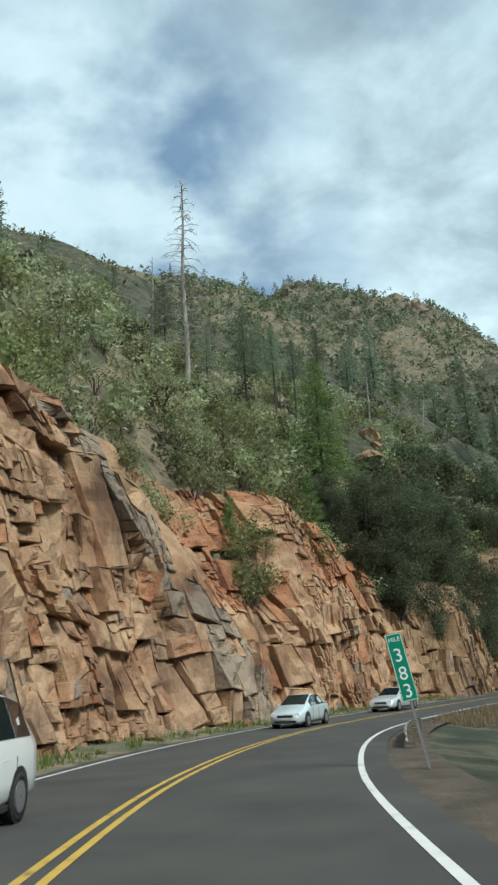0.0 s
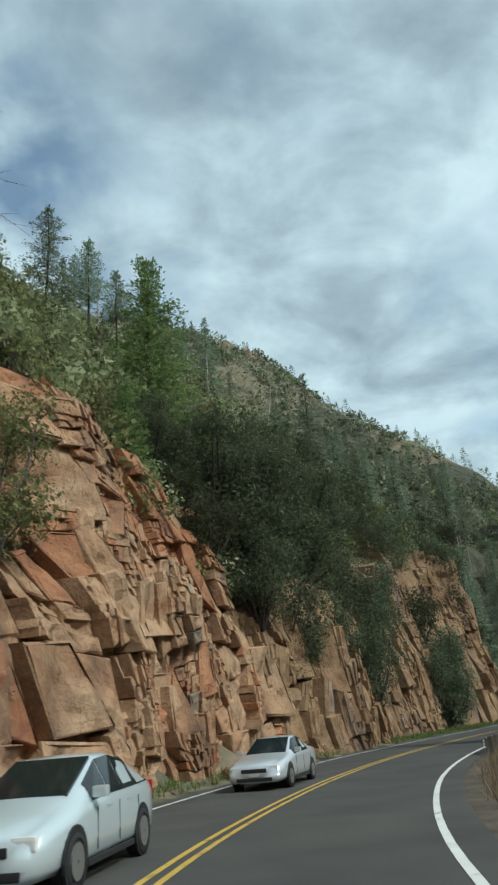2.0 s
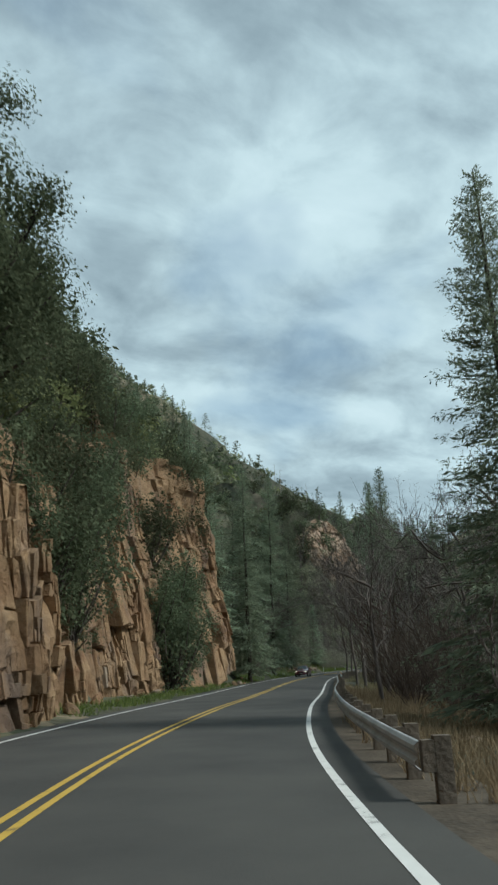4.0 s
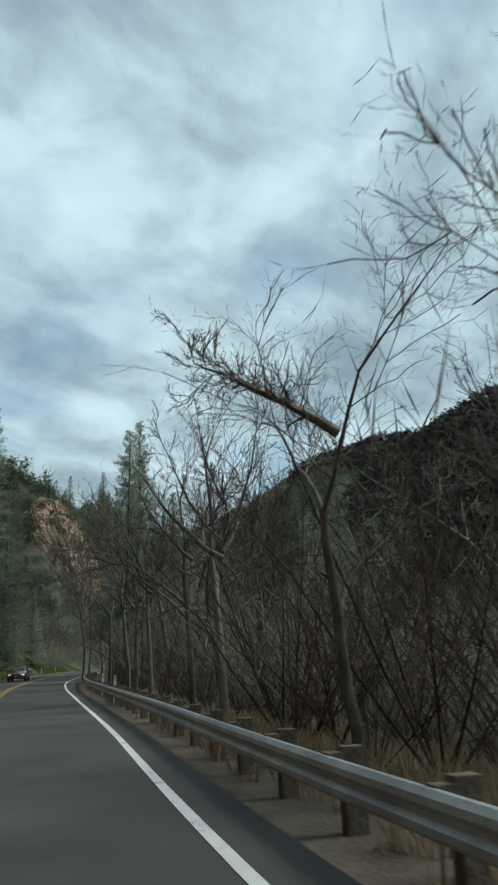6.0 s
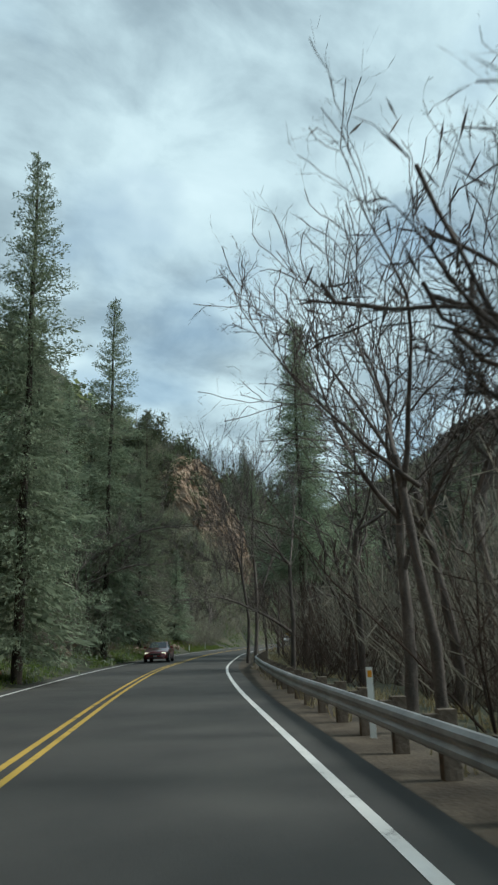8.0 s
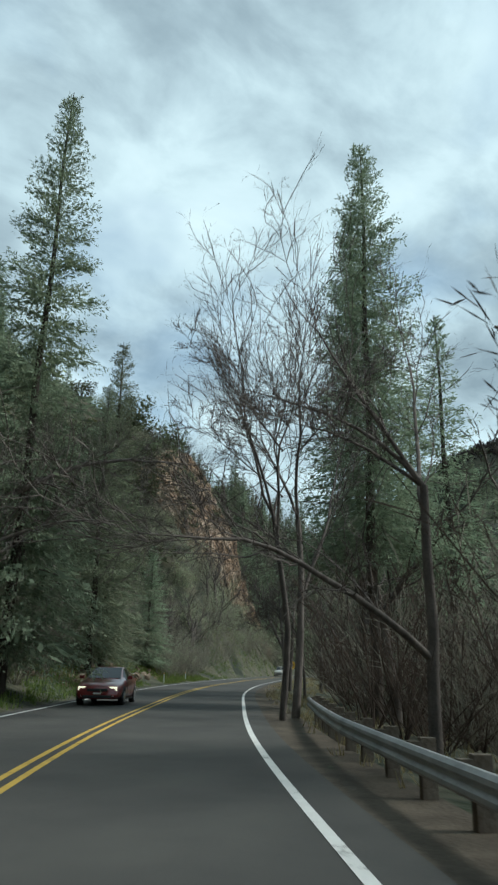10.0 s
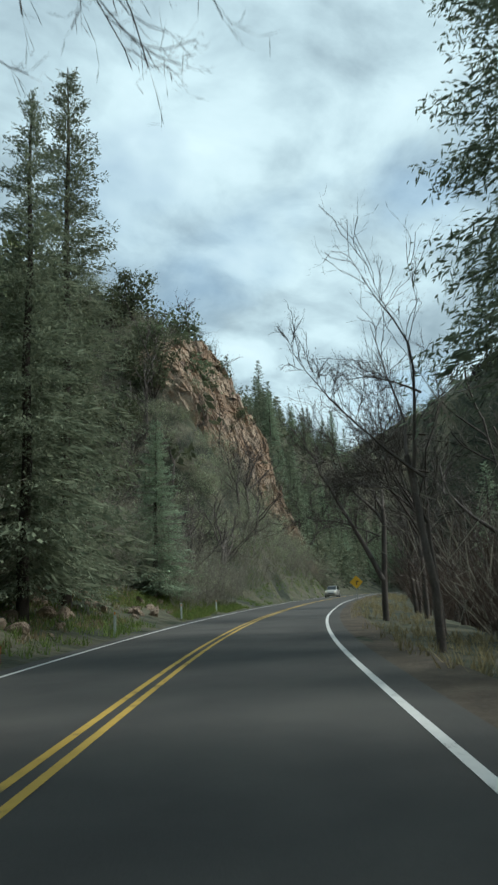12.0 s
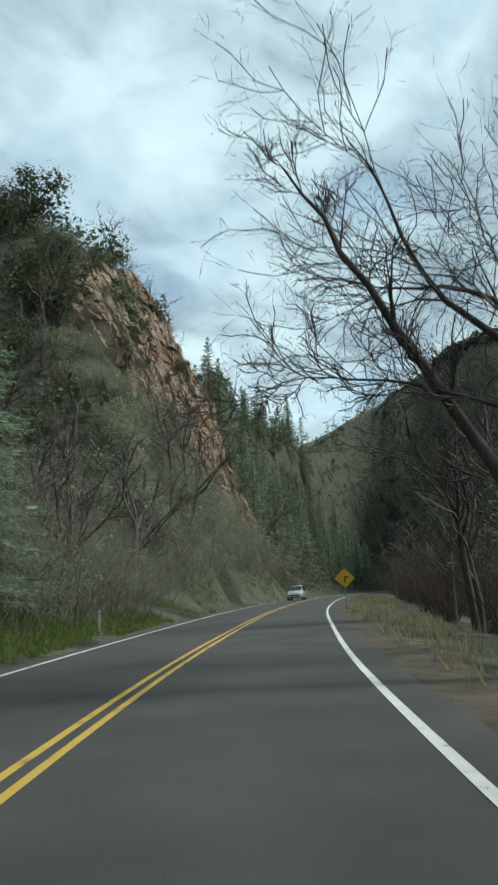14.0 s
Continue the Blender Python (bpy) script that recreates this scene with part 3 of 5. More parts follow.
def build_blocks(cliff, s0, s1, seed, lean, least, most, upright, mats, choose, singly=240):
    """Angular blocks along the joints, with worn edges and open gaps; the largest are pieces of their own."""
    g = np.random.default_rng(seed)
    z1 = float(max(station(np.linspace(s0, s1, 60), TOP_Z))) + 1.0
    q = np.array(split_blocks(g, s0, s1, z1, lean, least, most, upright))
    k = len(q)
    a0, a1, b0, b1, off, ta, tb = (q[:, [c]] for c in range(7))
    w, h = a1 - a0, b1 - b0
    little = np.minimum(w, h)
    gap, worn = 0.002 + 0.010 * g.random((k, 1)), (0.02 + 0.08 * g.random((k, 1))) * np.minimum(little, 1.2)
    ja, jb, jd = g.normal(0, 0.10, (k, 4)) * little, g.normal(0, 0.10, (k, 4)) * little, g.normal(0, 0.035, (k, 4)) * np.minimum(little, 1.6)
    AA, BB, DD = [], [], []
    for inset, depth in ((gap + worn, 0.0), (gap, worn * (0.4 + 0.9 * g.random((k, 4)))), (gap * 0.5, 1.5)):
        inset = inset * (0.5 + g.random((k, 4)))
        A = np.where([[1, 0, 0, 1]], a0 + inset, a1 - inset) + ja
        B = np.where([[1, 1, 0, 0]], b0 + inset, b1 - inset) + jb
        AA.append(A), BB.append(B), DD.append(off + ta * (A - (a0 + a1) / 2) + tb * (B - (b0 + b1) / 2) + jd - depth)
    A, B, D = (np.concatenate(v, 1) for v in (AA, BB, DD))
    S, z = A - lean * B, B + 0.09 * (A - s0) - 0.05 * (s1 - s0)
    S, z = S + fbm(A / 4, B / 4, 2, seed + 1) * 1.1 + fbm(A / 1.1, B / 1.1, 2, seed + 3) * 0.30, z + fbm(A / 5, B / 5, 2, seed + 2) * 1.0 + fbm(A / 1.1, B / 1.1, 2, seed + 4) * 0.30
    sm, zm = S[:, :4].mean(1), z[:, :4].mean(1)
    n0, slab, gully, _ = face_n(S, z, seed)
    slab, gully = slab[:, :4].mean(1), gully[:, :4].mean(1)
    n = n0 - D * (1 - 0.45 * slab[:, None]) + 3.0 * np.clip(1 - np.minimum(sm - s0, s1 - sm) / 2.0, 0, 1)[:, None] ** 2
    x, y = on_road(S, n)
    P = np.stack([x, y, road_z(S) + z], -1)
    keep = (sm > s0) & (sm < s1) & (zm > -0.6) & (zm < station(sm, TOP_Z) - 0.1)
    found = [(float(w[c, 0] * h[c, 0]), P[c], choose(sm[c], zm[c], slab[c], gully[c], g.random())) for c in np.where(keep)[0]]
    found.sort(key=lambda f: -f[0])
    for area, p, k in found[:singly]:
        part("block", mesh_of("block", hewn(p, seed).tolist(), FINE_FACES, mats[k]), cliff)
    rest = found[singly:]
    if rest:
        pts, faces, kinds, base = [], [], [], 0
        for c, (area, p, k) in enumerate(rest):
            fine = c < 420 and area > 0.2
            q, f = (hewn(p, seed), FINE_FACES) if fine else (p, BLOCK_FACES)
            pts.append(q)
            faces += [tuple(v + base for v in t) for t in f]
            kinds += [k] * len(f)
            base += len(q)
        me = mesh_of("block", np.concatenate(pts).tolist(), faces, mats[0])
        for m in mats[1:]:
            me.materials.append(m)
        me.polygons.foreach_set("material_index", np.array(kinds, np.int32))
        ob = new("block", me)
        ob.parent = cliff
        tagged(ob, kind="stuff")


def first_wall(s, z, slab, gully, r):
    if slab > 0.5:
        return 1 if r < 0.86 else 0
    if gully > 0.3:
        return 2 if r < 0.8 else 0
    return 1 if r > 0.97 else 2 if r > 0.90 else 0


def spur_wall(s, z, slab, gully, r):
    return 2 if (z > 9.5 and r < 0.75) or r > 0.88 else 1 if r < 0.02 else 0


def plain_wall(s, z, slab, gully, r):
    return 1 if r > 0.988 else 0


ROCK_SET = [ORANGE_ROCK, GREY_ROCK, RED_ROCK]
bed = build_bed("cliff", -30, 12, 0.6, 40, 100, ORANGE_ROCK, "fractured orange sandstone road cut with weathered ledges")
build_blocks(bed, -28, 11, 110, 0.14, 0.9, 3.6, 1.0, ROCK_SET, first_wall, 120)
bed = build_bed("cliff", 9, 55.5, 0.3, 60, 100, ORANGE_ROCK, "fractured orange sandstone road cut with a tilted grey slab")
build_blocks(bed, 9, 55.5, 120, 0.14, 0.40, 4.2, 1.0, ROCK_SET, first_wall, 280)
bed = build_bed("cliff", 49.0, 69.0, 0.3, 60, 200, ORANGE_ROCK, "blocky red-orange sandstone spur beside the road")
build_blocks(bed, 49.5, 69.0, 130, 0.06, 0.34, 2.4, 1.3, ROCK_SET, spur_wall, 240)
bed = build_bed("cliff", 64.0, 133, 0.4, 50, 300, TAN_ROCK, "tan sandstone wall with upright joints and ledges")
build_blocks(bed, 64.0, 133, 140, 0.08, 0.40, 3.0, 1.9, [TAN_ROCK, GREY_ROCK, RED_ROCK], plain_wall, 280)
bed = build_bed("cliff", 243, 289, 0.8, 40, 400, FAR_ROCK, "banded brown sandstone cliff high above the road")
build_blocks(bed, 243, 289, 150, 0.0, 0.5, 2.0, 1.4, [FAR_ROCK, GREY_ROCK, RED_ROCK], plain_wall, 120)


# ---- plants: shapes ----
def rhombs(c, u, v):
    """Small leaf faces: one rhomb at each place c with half-axes u and v."""
    k = len(c)
    p = np.stack([c - u, c - v, c + u, c + v], 1).reshape(-1, 3)
    return p, np.arange(4 * k).reshape(k, 4)


def joined(pieces):
    pts, faces, base = [], [], 0
    for p, f in pieces:
        pts.append(p)
        faces.append(np.asarray(f) + base)
        base += len(p)
    return np.concatenate(pts), np.concatenate(faces)


def quad_mesh(name, p, f, mat, smooth=False):
    me = bpy.data.meshes.new(name)
    f = np.asarray(f, np.int32)
    me.vertices.add(len(p))
    me.vertices.foreach_set("co", np.asarray(p, np.float32).ravel())
    me.loops.add(f.size)
    me.loops.foreach_set("vertex_index", f.ravel())
    me.polygons.add(len(f))
    me.polygons.foreach_set("loop_start", np.arange(0, f.size, f.shape[1], dtype=np.int32))
    me.materials.append(mat)
    me.update(calc_edges=True)
    me.validate()
    if smooth:
        me.polygons.foreach_set("use_smooth", [True] * len(me.polygons))
    return me


def unit(v):
    return v / np.maximum(np.linalg.norm(v, axis=-1, keepdims=True), 1e-9)


def tube(points, radii, sides):
    p, r = np.asarray(points, float), np.asarray(radii, float)
    t = unit(np.gradient(p, axis=0))
    side = unit(np.cross(t, np.where(np.abs(t[:, 2:3]) > 0.9, [[1.0, 0, 0]], [[0, 0, 1.0]])))
    other = np.cross(t, side)
    a = np.linspace(0, 2 * np.pi, sides, endpoint=False)
    ring = p[:, None] + r[:, None, None] * (np.cos(a)[None, :, None] * side[:, None] + np.sin(a)[None, :, None] * other[:, None])
    k = np.arange(len(p) - 1)[:, None] * sides
    j = np.arange(sides)[None]
    f = np.stack([k + j, k + (j + 1) % sides, k + sides + (j + 1) % sides, k + sides + j], -1).reshape(-1, 4)
    return ring.reshape(-1, 3), f


def hearts(g, at, size, count, card):
    """The denser inside of leaf clumps: larger leaf sprays, turned every way."""
    k = len(at) * count
    c = np.repeat(at, count, 0) + 0.34 * np.clip(g.normal(0, 1, (k, 3)), -1.7, 1.7) * np.repeat(size, count)[:, None]
    u = unit(g.normal(0, 1, (k, 3)))
    v = unit(np.cross(u, g.normal(0, 1, (k, 3))))
    r = np.repeat(size, count)[:, None] * card
    return rhombs(c, u * r * (0.6 + 0.6 * g.random((k, 1))), v * r * 0.6 * (0.5 + 0.7 * g.random((k, 1))))


def conifer_shape(h, r, seed, bare=0.1, thin=1.0, leaf=0.36, ragged=0.4, per=3, gap=0.42, broad=0.30, sprays=3, spray=1.0):
    g = np.random.default_rng(seed)
    lean = g.normal(0, 0.012, 2)
    zt = np.linspace(0, h, 12)
    trunk = tube(np.stack([lean[0] * zt + 0.06 * np.sin(zt * 0.7), lean[1] * zt, zt], 1), 0.0105 * h * (1 - zt / h) ** 0.8 + 0.02, 8)
    nb = int(h * 5.6 * thin)
    zf = bare + (0.985 - bare) * ((np.arange(nb) + g.random(nb)) / nb) ** 1.05
    ang = np.arange(nb) * 2.4 + g.normal(0, 0.5, nb)
    L = r * ((1 - zf) ** 0.8 * (1 - ragged * g.random(nb)) * np.clip((zf - bare) / 0.06 + 0.5, 0, 1)) + 0.25
    c, u, v = [], [], []
    for k in range(nb):
        d = np.array([math.cos(ang[k]), math.sin(ang[k]), -0.30 + 0.8 * zf[k] ** 1.5 + g.normal(0, 0.08)])
        m = max(3, int(L[k] / gap))
        w = (np.arange(m) + 0.7) / m
        base = np.array([lean[0] * zf[k] * h, lean[1] * zf[k] * h, zf[k] * h])
        q = base + d * (L[k] * w)[:, None] + np.array([0, 0, 0.10]) * (L[k] * (w ** 2 - w))[:, None]
        t = per * m
        flip = np.where(np.arange(t) % 2, 1.0, -1.0)[:, None]
        side = np.array([-d[1], d[0], 0]) * flip
        out = np.abs(g.normal(0, 0.24, (t, 1))) * L[k] * np.repeat(1.15 - w, per)[:, None]
        hang = (np.arange(t) % 3 == 0)[:, None]
        q = np.repeat(q, per, 0) + side * out + g.normal(0, 0.06 + 0.02 * L[k], (t, 3)) + np.array([0, 0, -0.12]) * hang
        way = np.where(hang, d * 0.5 + np.array([0, 0, -0.7]) + g.normal(0, 0.35, (t, 3)), d + side * 0.8 + g.normal(0, 0.25, (t, 3)))
        uu = unit(way) * leaf * (0.55 + 0.6 * g.random((t, 1)))
        vv = unit(np.cross(uu, unit(g.normal(0, 0.6, (t, 3)) + [0, 0, 1]))) * leaf * broad * (0.6 + 0.6 * g.random((t, 1)))
        c.append(q), u.append(uu), v.append(vv)
    leaves = rhombs(np.concatenate(c), np.concatenate(u), np.concatenate(v))
    # longer sprays along the boughs
    at = np.linspace(0.16, 0.80, sprays)
    k = nb * sprays
    aa, zz, LL, ww = np.repeat(ang, sprays) + g.normal(0, 0.22, k), np.repeat(zf, sprays), np.repeat(L, sprays)[:, None], np.tile(at, nb)[:, None]
    d = np.stack([np.cos(aa), np.sin(aa), -0.32 + 0.7 * zz ** 1.5], 1)
    q = np.stack([lean[0] * zz * h, lean[1] * zz * h, zz * h], 1) + d * LL * ww + g.normal(0, 0.05, (k, 3))
    u = unit(d + g.normal(0, 0.18, (k, 3))) * LL * 0.24 * spray * (0.7 + 0.5 * g.random((k, 1)))
    v = unit(np.cross(u, g.normal(0, 0.45, (k, 3)) + [0, 0, 1])) * LL * 0.060 * spray * (0.6 + 0.8 * g.random((k, 1)))
    return trunk, joined([leaves, rhombs(q, u, v)]) if sprays else leaves


def shrub_shape(r, tall, seed, leaves, leaf, lobes=8, stems=True, heart=12, card=0.34, clump=1.0):
    """A crown of leaf clumps round several uneven lobes, and the stems under it."""
    g = np.random.default_rng(seed)
    at = g.normal(0, 0.48, (lobes, 3)) * [r, r, r * tall * 0.55] + [0, 0, r * tall * 0.75]
    at[:, :2] /= np.maximum(np.hypot(at[:, 0], at[:, 1]) / (0.8 * r), 1)[:, None]
    at[:, 2] = np.clip(at[:, 2], r * 0.3, r * tall * 1.25)
    size = r * clump * (0.30 + 0.34 * g.random(lobes))
    pick = g.integers(0, lobes, leaves)
    d = unit(g.normal(0, 1, (leaves, 3)))
    rad = size[pick] * (0.40 + 0.68 * g.random(leaves) ** 0.5)
    c = at[pick] + d * rad[:, None] * [1, 1, 0.85] + g.normal(0, 0.05 * r * clump, (leaves, 3))
    c[:, 2] = np.maximum(c[:, 2], 0.05)
    face = unit(d + g.normal(0, 0.45, (leaves, 3)) + [0, 0, 0.25])
    u = unit(np.cross(face, g.normal(0, 1, (leaves, 3)))) * leaf * (0.5 + g.random((leaves, 1)))
    v = unit(np.cross(face, u)) * leaf * 0.55 * (0.5 + g.random((leaves, 1)))
    wood = []
    for k in range(lobes if stems else 0):
        mid = at[k] * [0.45, 0.45, 0.5] + g.normal(0, 0.08 * r, 3)
        wood.append(tube([[0, 0, -0.15], mid, at[k]], [0.035 * r, 0.022 * r, 0.008 * r], 4))
    return joined(wood) if wood else None, joined([hearts(g, at, size, heart, card), rhombs(c, u, v)])


def bare_shape(h, seed, forks=3, spread=0.55, twigs=1.0, lean=(0.0, 0.0), trunk_part=0.38, least=0.012, deep=3, fine=7, stout=0.0095, arches=()):
    """A leafless tree: trunk, ascending limbs, branches and, at their ends, sprays of fine twigs.
    arches: long limbs of their own, each (height of its root, way in degrees, reach, rise, sag, radius)."""
    g = np.random.default_rng(seed)
    trunk, rest, tips, ways, sizes = [], [], [], [], []

    def limb(p, d, length, rad, level):
        length = min(length, (99, 9.0, 3.0, 1.6)[min(level, 3)])
        m = 8 if level < 2 else 5
        pts, dirs = [np.array(p)], [d]
        for k in range(m):
            d = unit(d + g.normal(0, (0.05, 0.15, 0.20, 0.24)[min(level, 3)], 3) + np.array([0, 0, 0.07 if level else 0.0]))
            pts.append(pts[-1] + d * length / m)
            dirs.append(d)
        tip = 0.62 if level == 0 else 0.12
        radii = np.maximum(rad * (1 - (1 - tip) * np.linspace(0, 1, m + 1)), least)
        (trunk if level == 0 else rest).append(tube(pts, radii, 8 if level == 0 else 5 if level < 2 else 3))
        if level >= 2:
            for q in range(fine if level >= deep else fine // 2):
                i = g.integers(1, m + 1)
                tips.append(pts[i])
                ways.append(unit(dirs[i] + g.normal(0, 0.42, 3) + [0, 0, 0.10]))
                sizes.append(min(length, 1.4) * (0.18 + 0.26 * g.random()))
        if level >= deep:
            return
        kids = forks if level == 0 else int(round((7, 6, 5)[min(level - 1, 2)] * twigs * (0.7 + 0.6 * g.random())))
        for j in range(kids):
            w = 1.0 if (level == 0 and j < forks - 1) else 0.2 + 0.8 * (j + g.random()) / max(kids, 1)
            i = min(int(w * m), m)
            side = unit(np.cross(dirs[i], g.normal(0, 1, 3)))
            out = unit(dirs[i] * (1 - spread * 0.7) + side * spread * (0.6 + 0.7 * g.random()))
            limb(pts[i], out, length * ((0.85 + 0.35 * g.random()) if level == 0 else (0.40 + 0.25 * g.random())), max(radii[i] * ((0.6 + 0.2 * g.random()) if level == 0 else 0.5), least), level + 1)

    limb((0, 0, -0.03 * h), unit(np.array([lean[0], lean[1], 1.0])), h * trunk_part, stout * h, 0)
    k = h / max(joined(rest)[0][:, 2].max(), 0.1)
    for z0, way, reach, rise, sag, rad in arches:
        w = np.linspace(0, 1, 11)[:, None]
        d = np.array([math.cos(radians(way)), math.sin(radians(way)), 0.0])
        p = ([0, 0, z0] + d * reach * w + np.array([0, 0, 1.0]) * (rise * w - sag * w ** 2) + np.cumsum(g.normal(0, 0.013 * max(reach, abs(rise - sag)), (11, 3)), 0) * w) / k
        r = np.maximum(rad * (1 - 0.88 * w[:, 0]), least) / k
        rest.append(tube(p, r, 6))
        along = unit(np.gradient(p, axis=0))
        for i in range(2, 11):
            for q in range(2):
                side = unit(np.cross(along[i], g.normal(0, 1, 3)) + [0, 0, 0.25])
                limb(p[i], unit(along[i] + side * (0.5 + 0.6 * g.random())), reach / k * (0.18 + 0.24 * g.random()), max(r[i] * 0.5, least), 2)
    if tips:
        c, u, L = np.array(tips), np.array(ways), np.array(sizes)[:, None]
        for turn in range(3):
            w = unit(u + g.normal(0, 0.22, u.shape))
            v = unit(np.cross(w, g.normal(0, 1, u.shape))) * (least * 0.5)
            rest.append(rhombs(c + w * L * 0.5, w * L * 0.5, v))
            c, u, L = c + w * L * (0.4 + 0.5 * g.random((len(c), 1))), unit(w + g.normal(0, 0.45, u.shape)), L * 0.7
    (tp, tf), (rp, rf) = joined(trunk), joined(rest)
    return (tp * k, tf), (rp * k, rf)


def snag_shape(h, seed, branches=46, reach=0.11):
    g = np.random.default_rng(seed)
    z = np.linspace(0, h, 14)
    trunk = tube(np.stack([0.10 * np.sin(z * 0.35), 0.06 * np.cos(z * 0.5), z], 1), 0.011 * h * (1 - z / h) ** 0.75 + 0.02, 8)
    rest = []
    for k in range(branches):
        f = 0.12 + 0.85 * (k + g.random()) / branches
        a, L = g.random() * 6.28, h * reach * (1.08 - f) * (0.5 + 0.9 * g.random()) + 0.25
        d = np.array([math.cos(a), math.sin(a), 0.12])
        p = np.array([0, 0, f * h])
        pts = [p, p + d * L * 0.4, p + d * L * 0.75 + [0, 0, -0.12 * L], p + d * L + [0, 0, -0.36 * L]]
        rest.append(tube(pts, [0.05, 0.036, 0.024, 0.010], 4))
        for q in range(5):
            e = unit(d * 0.7 + g.normal(0, 0.55, 3) + [0, 0, -0.35])
            o = pts[1 + q % 2] + (pts[2 + q % 2] - pts[1 + q % 2]) * g.random()
            rest.append(tube([o, o + e * L * 0.3], [0.018, 0.007], 3))
    return trunk, joined(rest)


# ---- plants: things ----
def plant(name, shapes, mats, names, label, category, group):
    """Builds one plant as an Empty with its parts; further ones are copies."""
    ob = new(name)
    for (p, f), m, n in zip(shapes, mats, names):
        part(n, quad_mesh(n, p, f, m, n in ("trunk", "stem")), ob)
    return tagged(ob, label, category, group)


POOL = {}


def kind_of(key, make):
    """The first plants of a kind are made at their first places, later ones are copies."""
    POOL[key] = [make, {}]


def put(key, variant, x, y, scale=1.0, turn=0.0, sink=0.15, z=None, stretch=1.0, tilt=(0.0, 0.0)):
    make, made = POOL[key]
    z = float(ground_z(x, y)[0]) if z is None else z
    m = Matrix.LocRotScale((x, y, z - sink), Euler((tilt[0], tilt[1], turn)), (scale, scale, scale * stretch))
    if variant not in made:
        made[variant] = make(variant)
        made[variant].matrix_basis = m
        return made[variant]
    ob = copy_thing(made[variant], Matrix())
    ob.matrix_basis = m
    return ob


def make_near_fir(v):
    t, c = conifer_shape(24, (5.8, 5.2, 6.2, 5.4)[v], 40 + v, (0.06, 0.04, 0.24, 0.06)[v], (1.7, 1.7, 1.8, 1.7)[v], 0.13, 0.42, 12, 0.22, 0.24, (28, 28, 36, 30)[v], (0.36, 0.36, 0.25, 0.34)[v])
    return plant("conifer", [t, c], [BARK, NEEDLES], ["trunk", "crown"], "tall dark green conifer with drooping boughs", "tree", "conifers along the road")


def make_fir(v):
    t, c = conifer_shape(24, (5.8, 5.2, 6.4, 5.0)[v % 4], 44 + v, (0.05, 0.10, 0.04, 0.12)[v % 4], 1.45, 0.17, 0.42, 7, 0.36, 0.26, 16, 0.42)
    return plant("conifer", [t, c], [BARK, NEEDLES], ["trunk", "crown"], "tall dark green conifer with drooping boughs", "tree", "conifers along the road")


def make_slope_fir(v):
    t, c = conifer_shape(24, (6.4, 5.6, 7.0)[v % 3], 50 + v, 0.03, 1.0, 0.34, 0.35, 3, 1.3, 0.30, 8, 0.8)
    return plant("conifer", [t, c], [BARK, NEEDLES], ["trunk", "crown"], "dark green conifer standing on the wooded slope", "tree", "conifers on the slope")


def make_ponderosa(v):
    t, c = conifer_shape(16, 6.2, 60 + v, (0.42, 0.55)[v % 2], 1.1, 0.17, 0.65, 8, 0.30, 0.28, 4, 0.5)
    return plant("pine_tree", [t, c], [BARK, NEEDLES], ["trunk", "crown"], "slender pine with a long bare trunk and open crown", "tree", "pines on the slope")


def make_young_pine(v):
    t, c = conifer_shape(13, 4.8, 70 + v, 0.06, 2.2, 0.14, 0.4, 10, 0.26, 0.30, 14, 0.45)
    return plant("pine_tree", [t, c], [BARK, PINE_LIGHT], ["trunk", "crown"], "full light green pine standing on the rocky slope", "tree", "pines on the slope")


def make_oak(v):
    w, c = shrub_shape(3.2, 1.5, 80 + v, 7000, 0.065, 28, True, 80, 0.10)
    return plant("oak_tree", [w, c], [BARK, OAK_LEAF], ["trunk", "crown"], "dense dark evergreen oak above the cliff", "tree", "oaks above the cliff")


def make_full_oak(v):
    w, c = shrub_shape(3.2, 1.5, 82 + v, 46000, 0.044, 96, True, 120, 0.10, 0.56)
    return plant("oak_tree", [w, c], [BARK, OAK_LEAF], ["trunk", "crown"], "tall dense evergreen oak at the brow of the cliff", "tree", "oaks above the cliff")


def make_small_oak(v):
    w, c = shrub_shape(3.2, 1.4, 85 + v, 1000, 0.14, 16, True, 22, 0.2)
    return plant("oak_tree", [w, c], [BARK, OAK_LEAF], ["trunk", "crown"], "dense dark evergreen oak on the slope", "tree", "oaks above the cliff")


def make_sage(v):
    w, c = shrub_shape(1.6, 1.0, 90 + v, 400, 0.095, 8, True, 20, 0.18)
    return plant("shrub", [w, c], [BARE_BARK, SAGE_LEAF], ["stem", "crown"], "grey-green shrub on the rocky hillside", "shrub", "hillside shrubs")


def make_olive(v):
    w, c = shrub_shape(1.8, 1.15, 100 + v, 430, 0.10, 9, True, 20, 0.18)
    return plant("shrub", [w, c], [BARE_BARK, OLIVE_LEAF], ["stem", "crown"], "olive green shrub on the rocky hillside", "shrub", "hillside shrubs")


def make_slim(v):
    t, b = bare_shape(21, 115 + v, (4, 3)[v % 2], 0.30, 1.1, trunk_part=(0.34, 0.28)[v % 2], fine=8, least=0.010, stout=0.0055, lean=((-0.04, 0.02), (0.03, 0.03))[v % 2], arches=[(z, way, 3.9, rise, 0.3, 0.045) for z, way, rise in ((11, 190, 5.0), (9, 172, 3.8), (7.0, 200, 2.2))[:3 - 2 * v]])
    return plant("bare_tree", [t, b], [BARE_BARK, BARE_BARK], ["trunk", "crown"], "slender leafless tree with ascending limbs at the road edge", "tree", "bare trees beside the road")


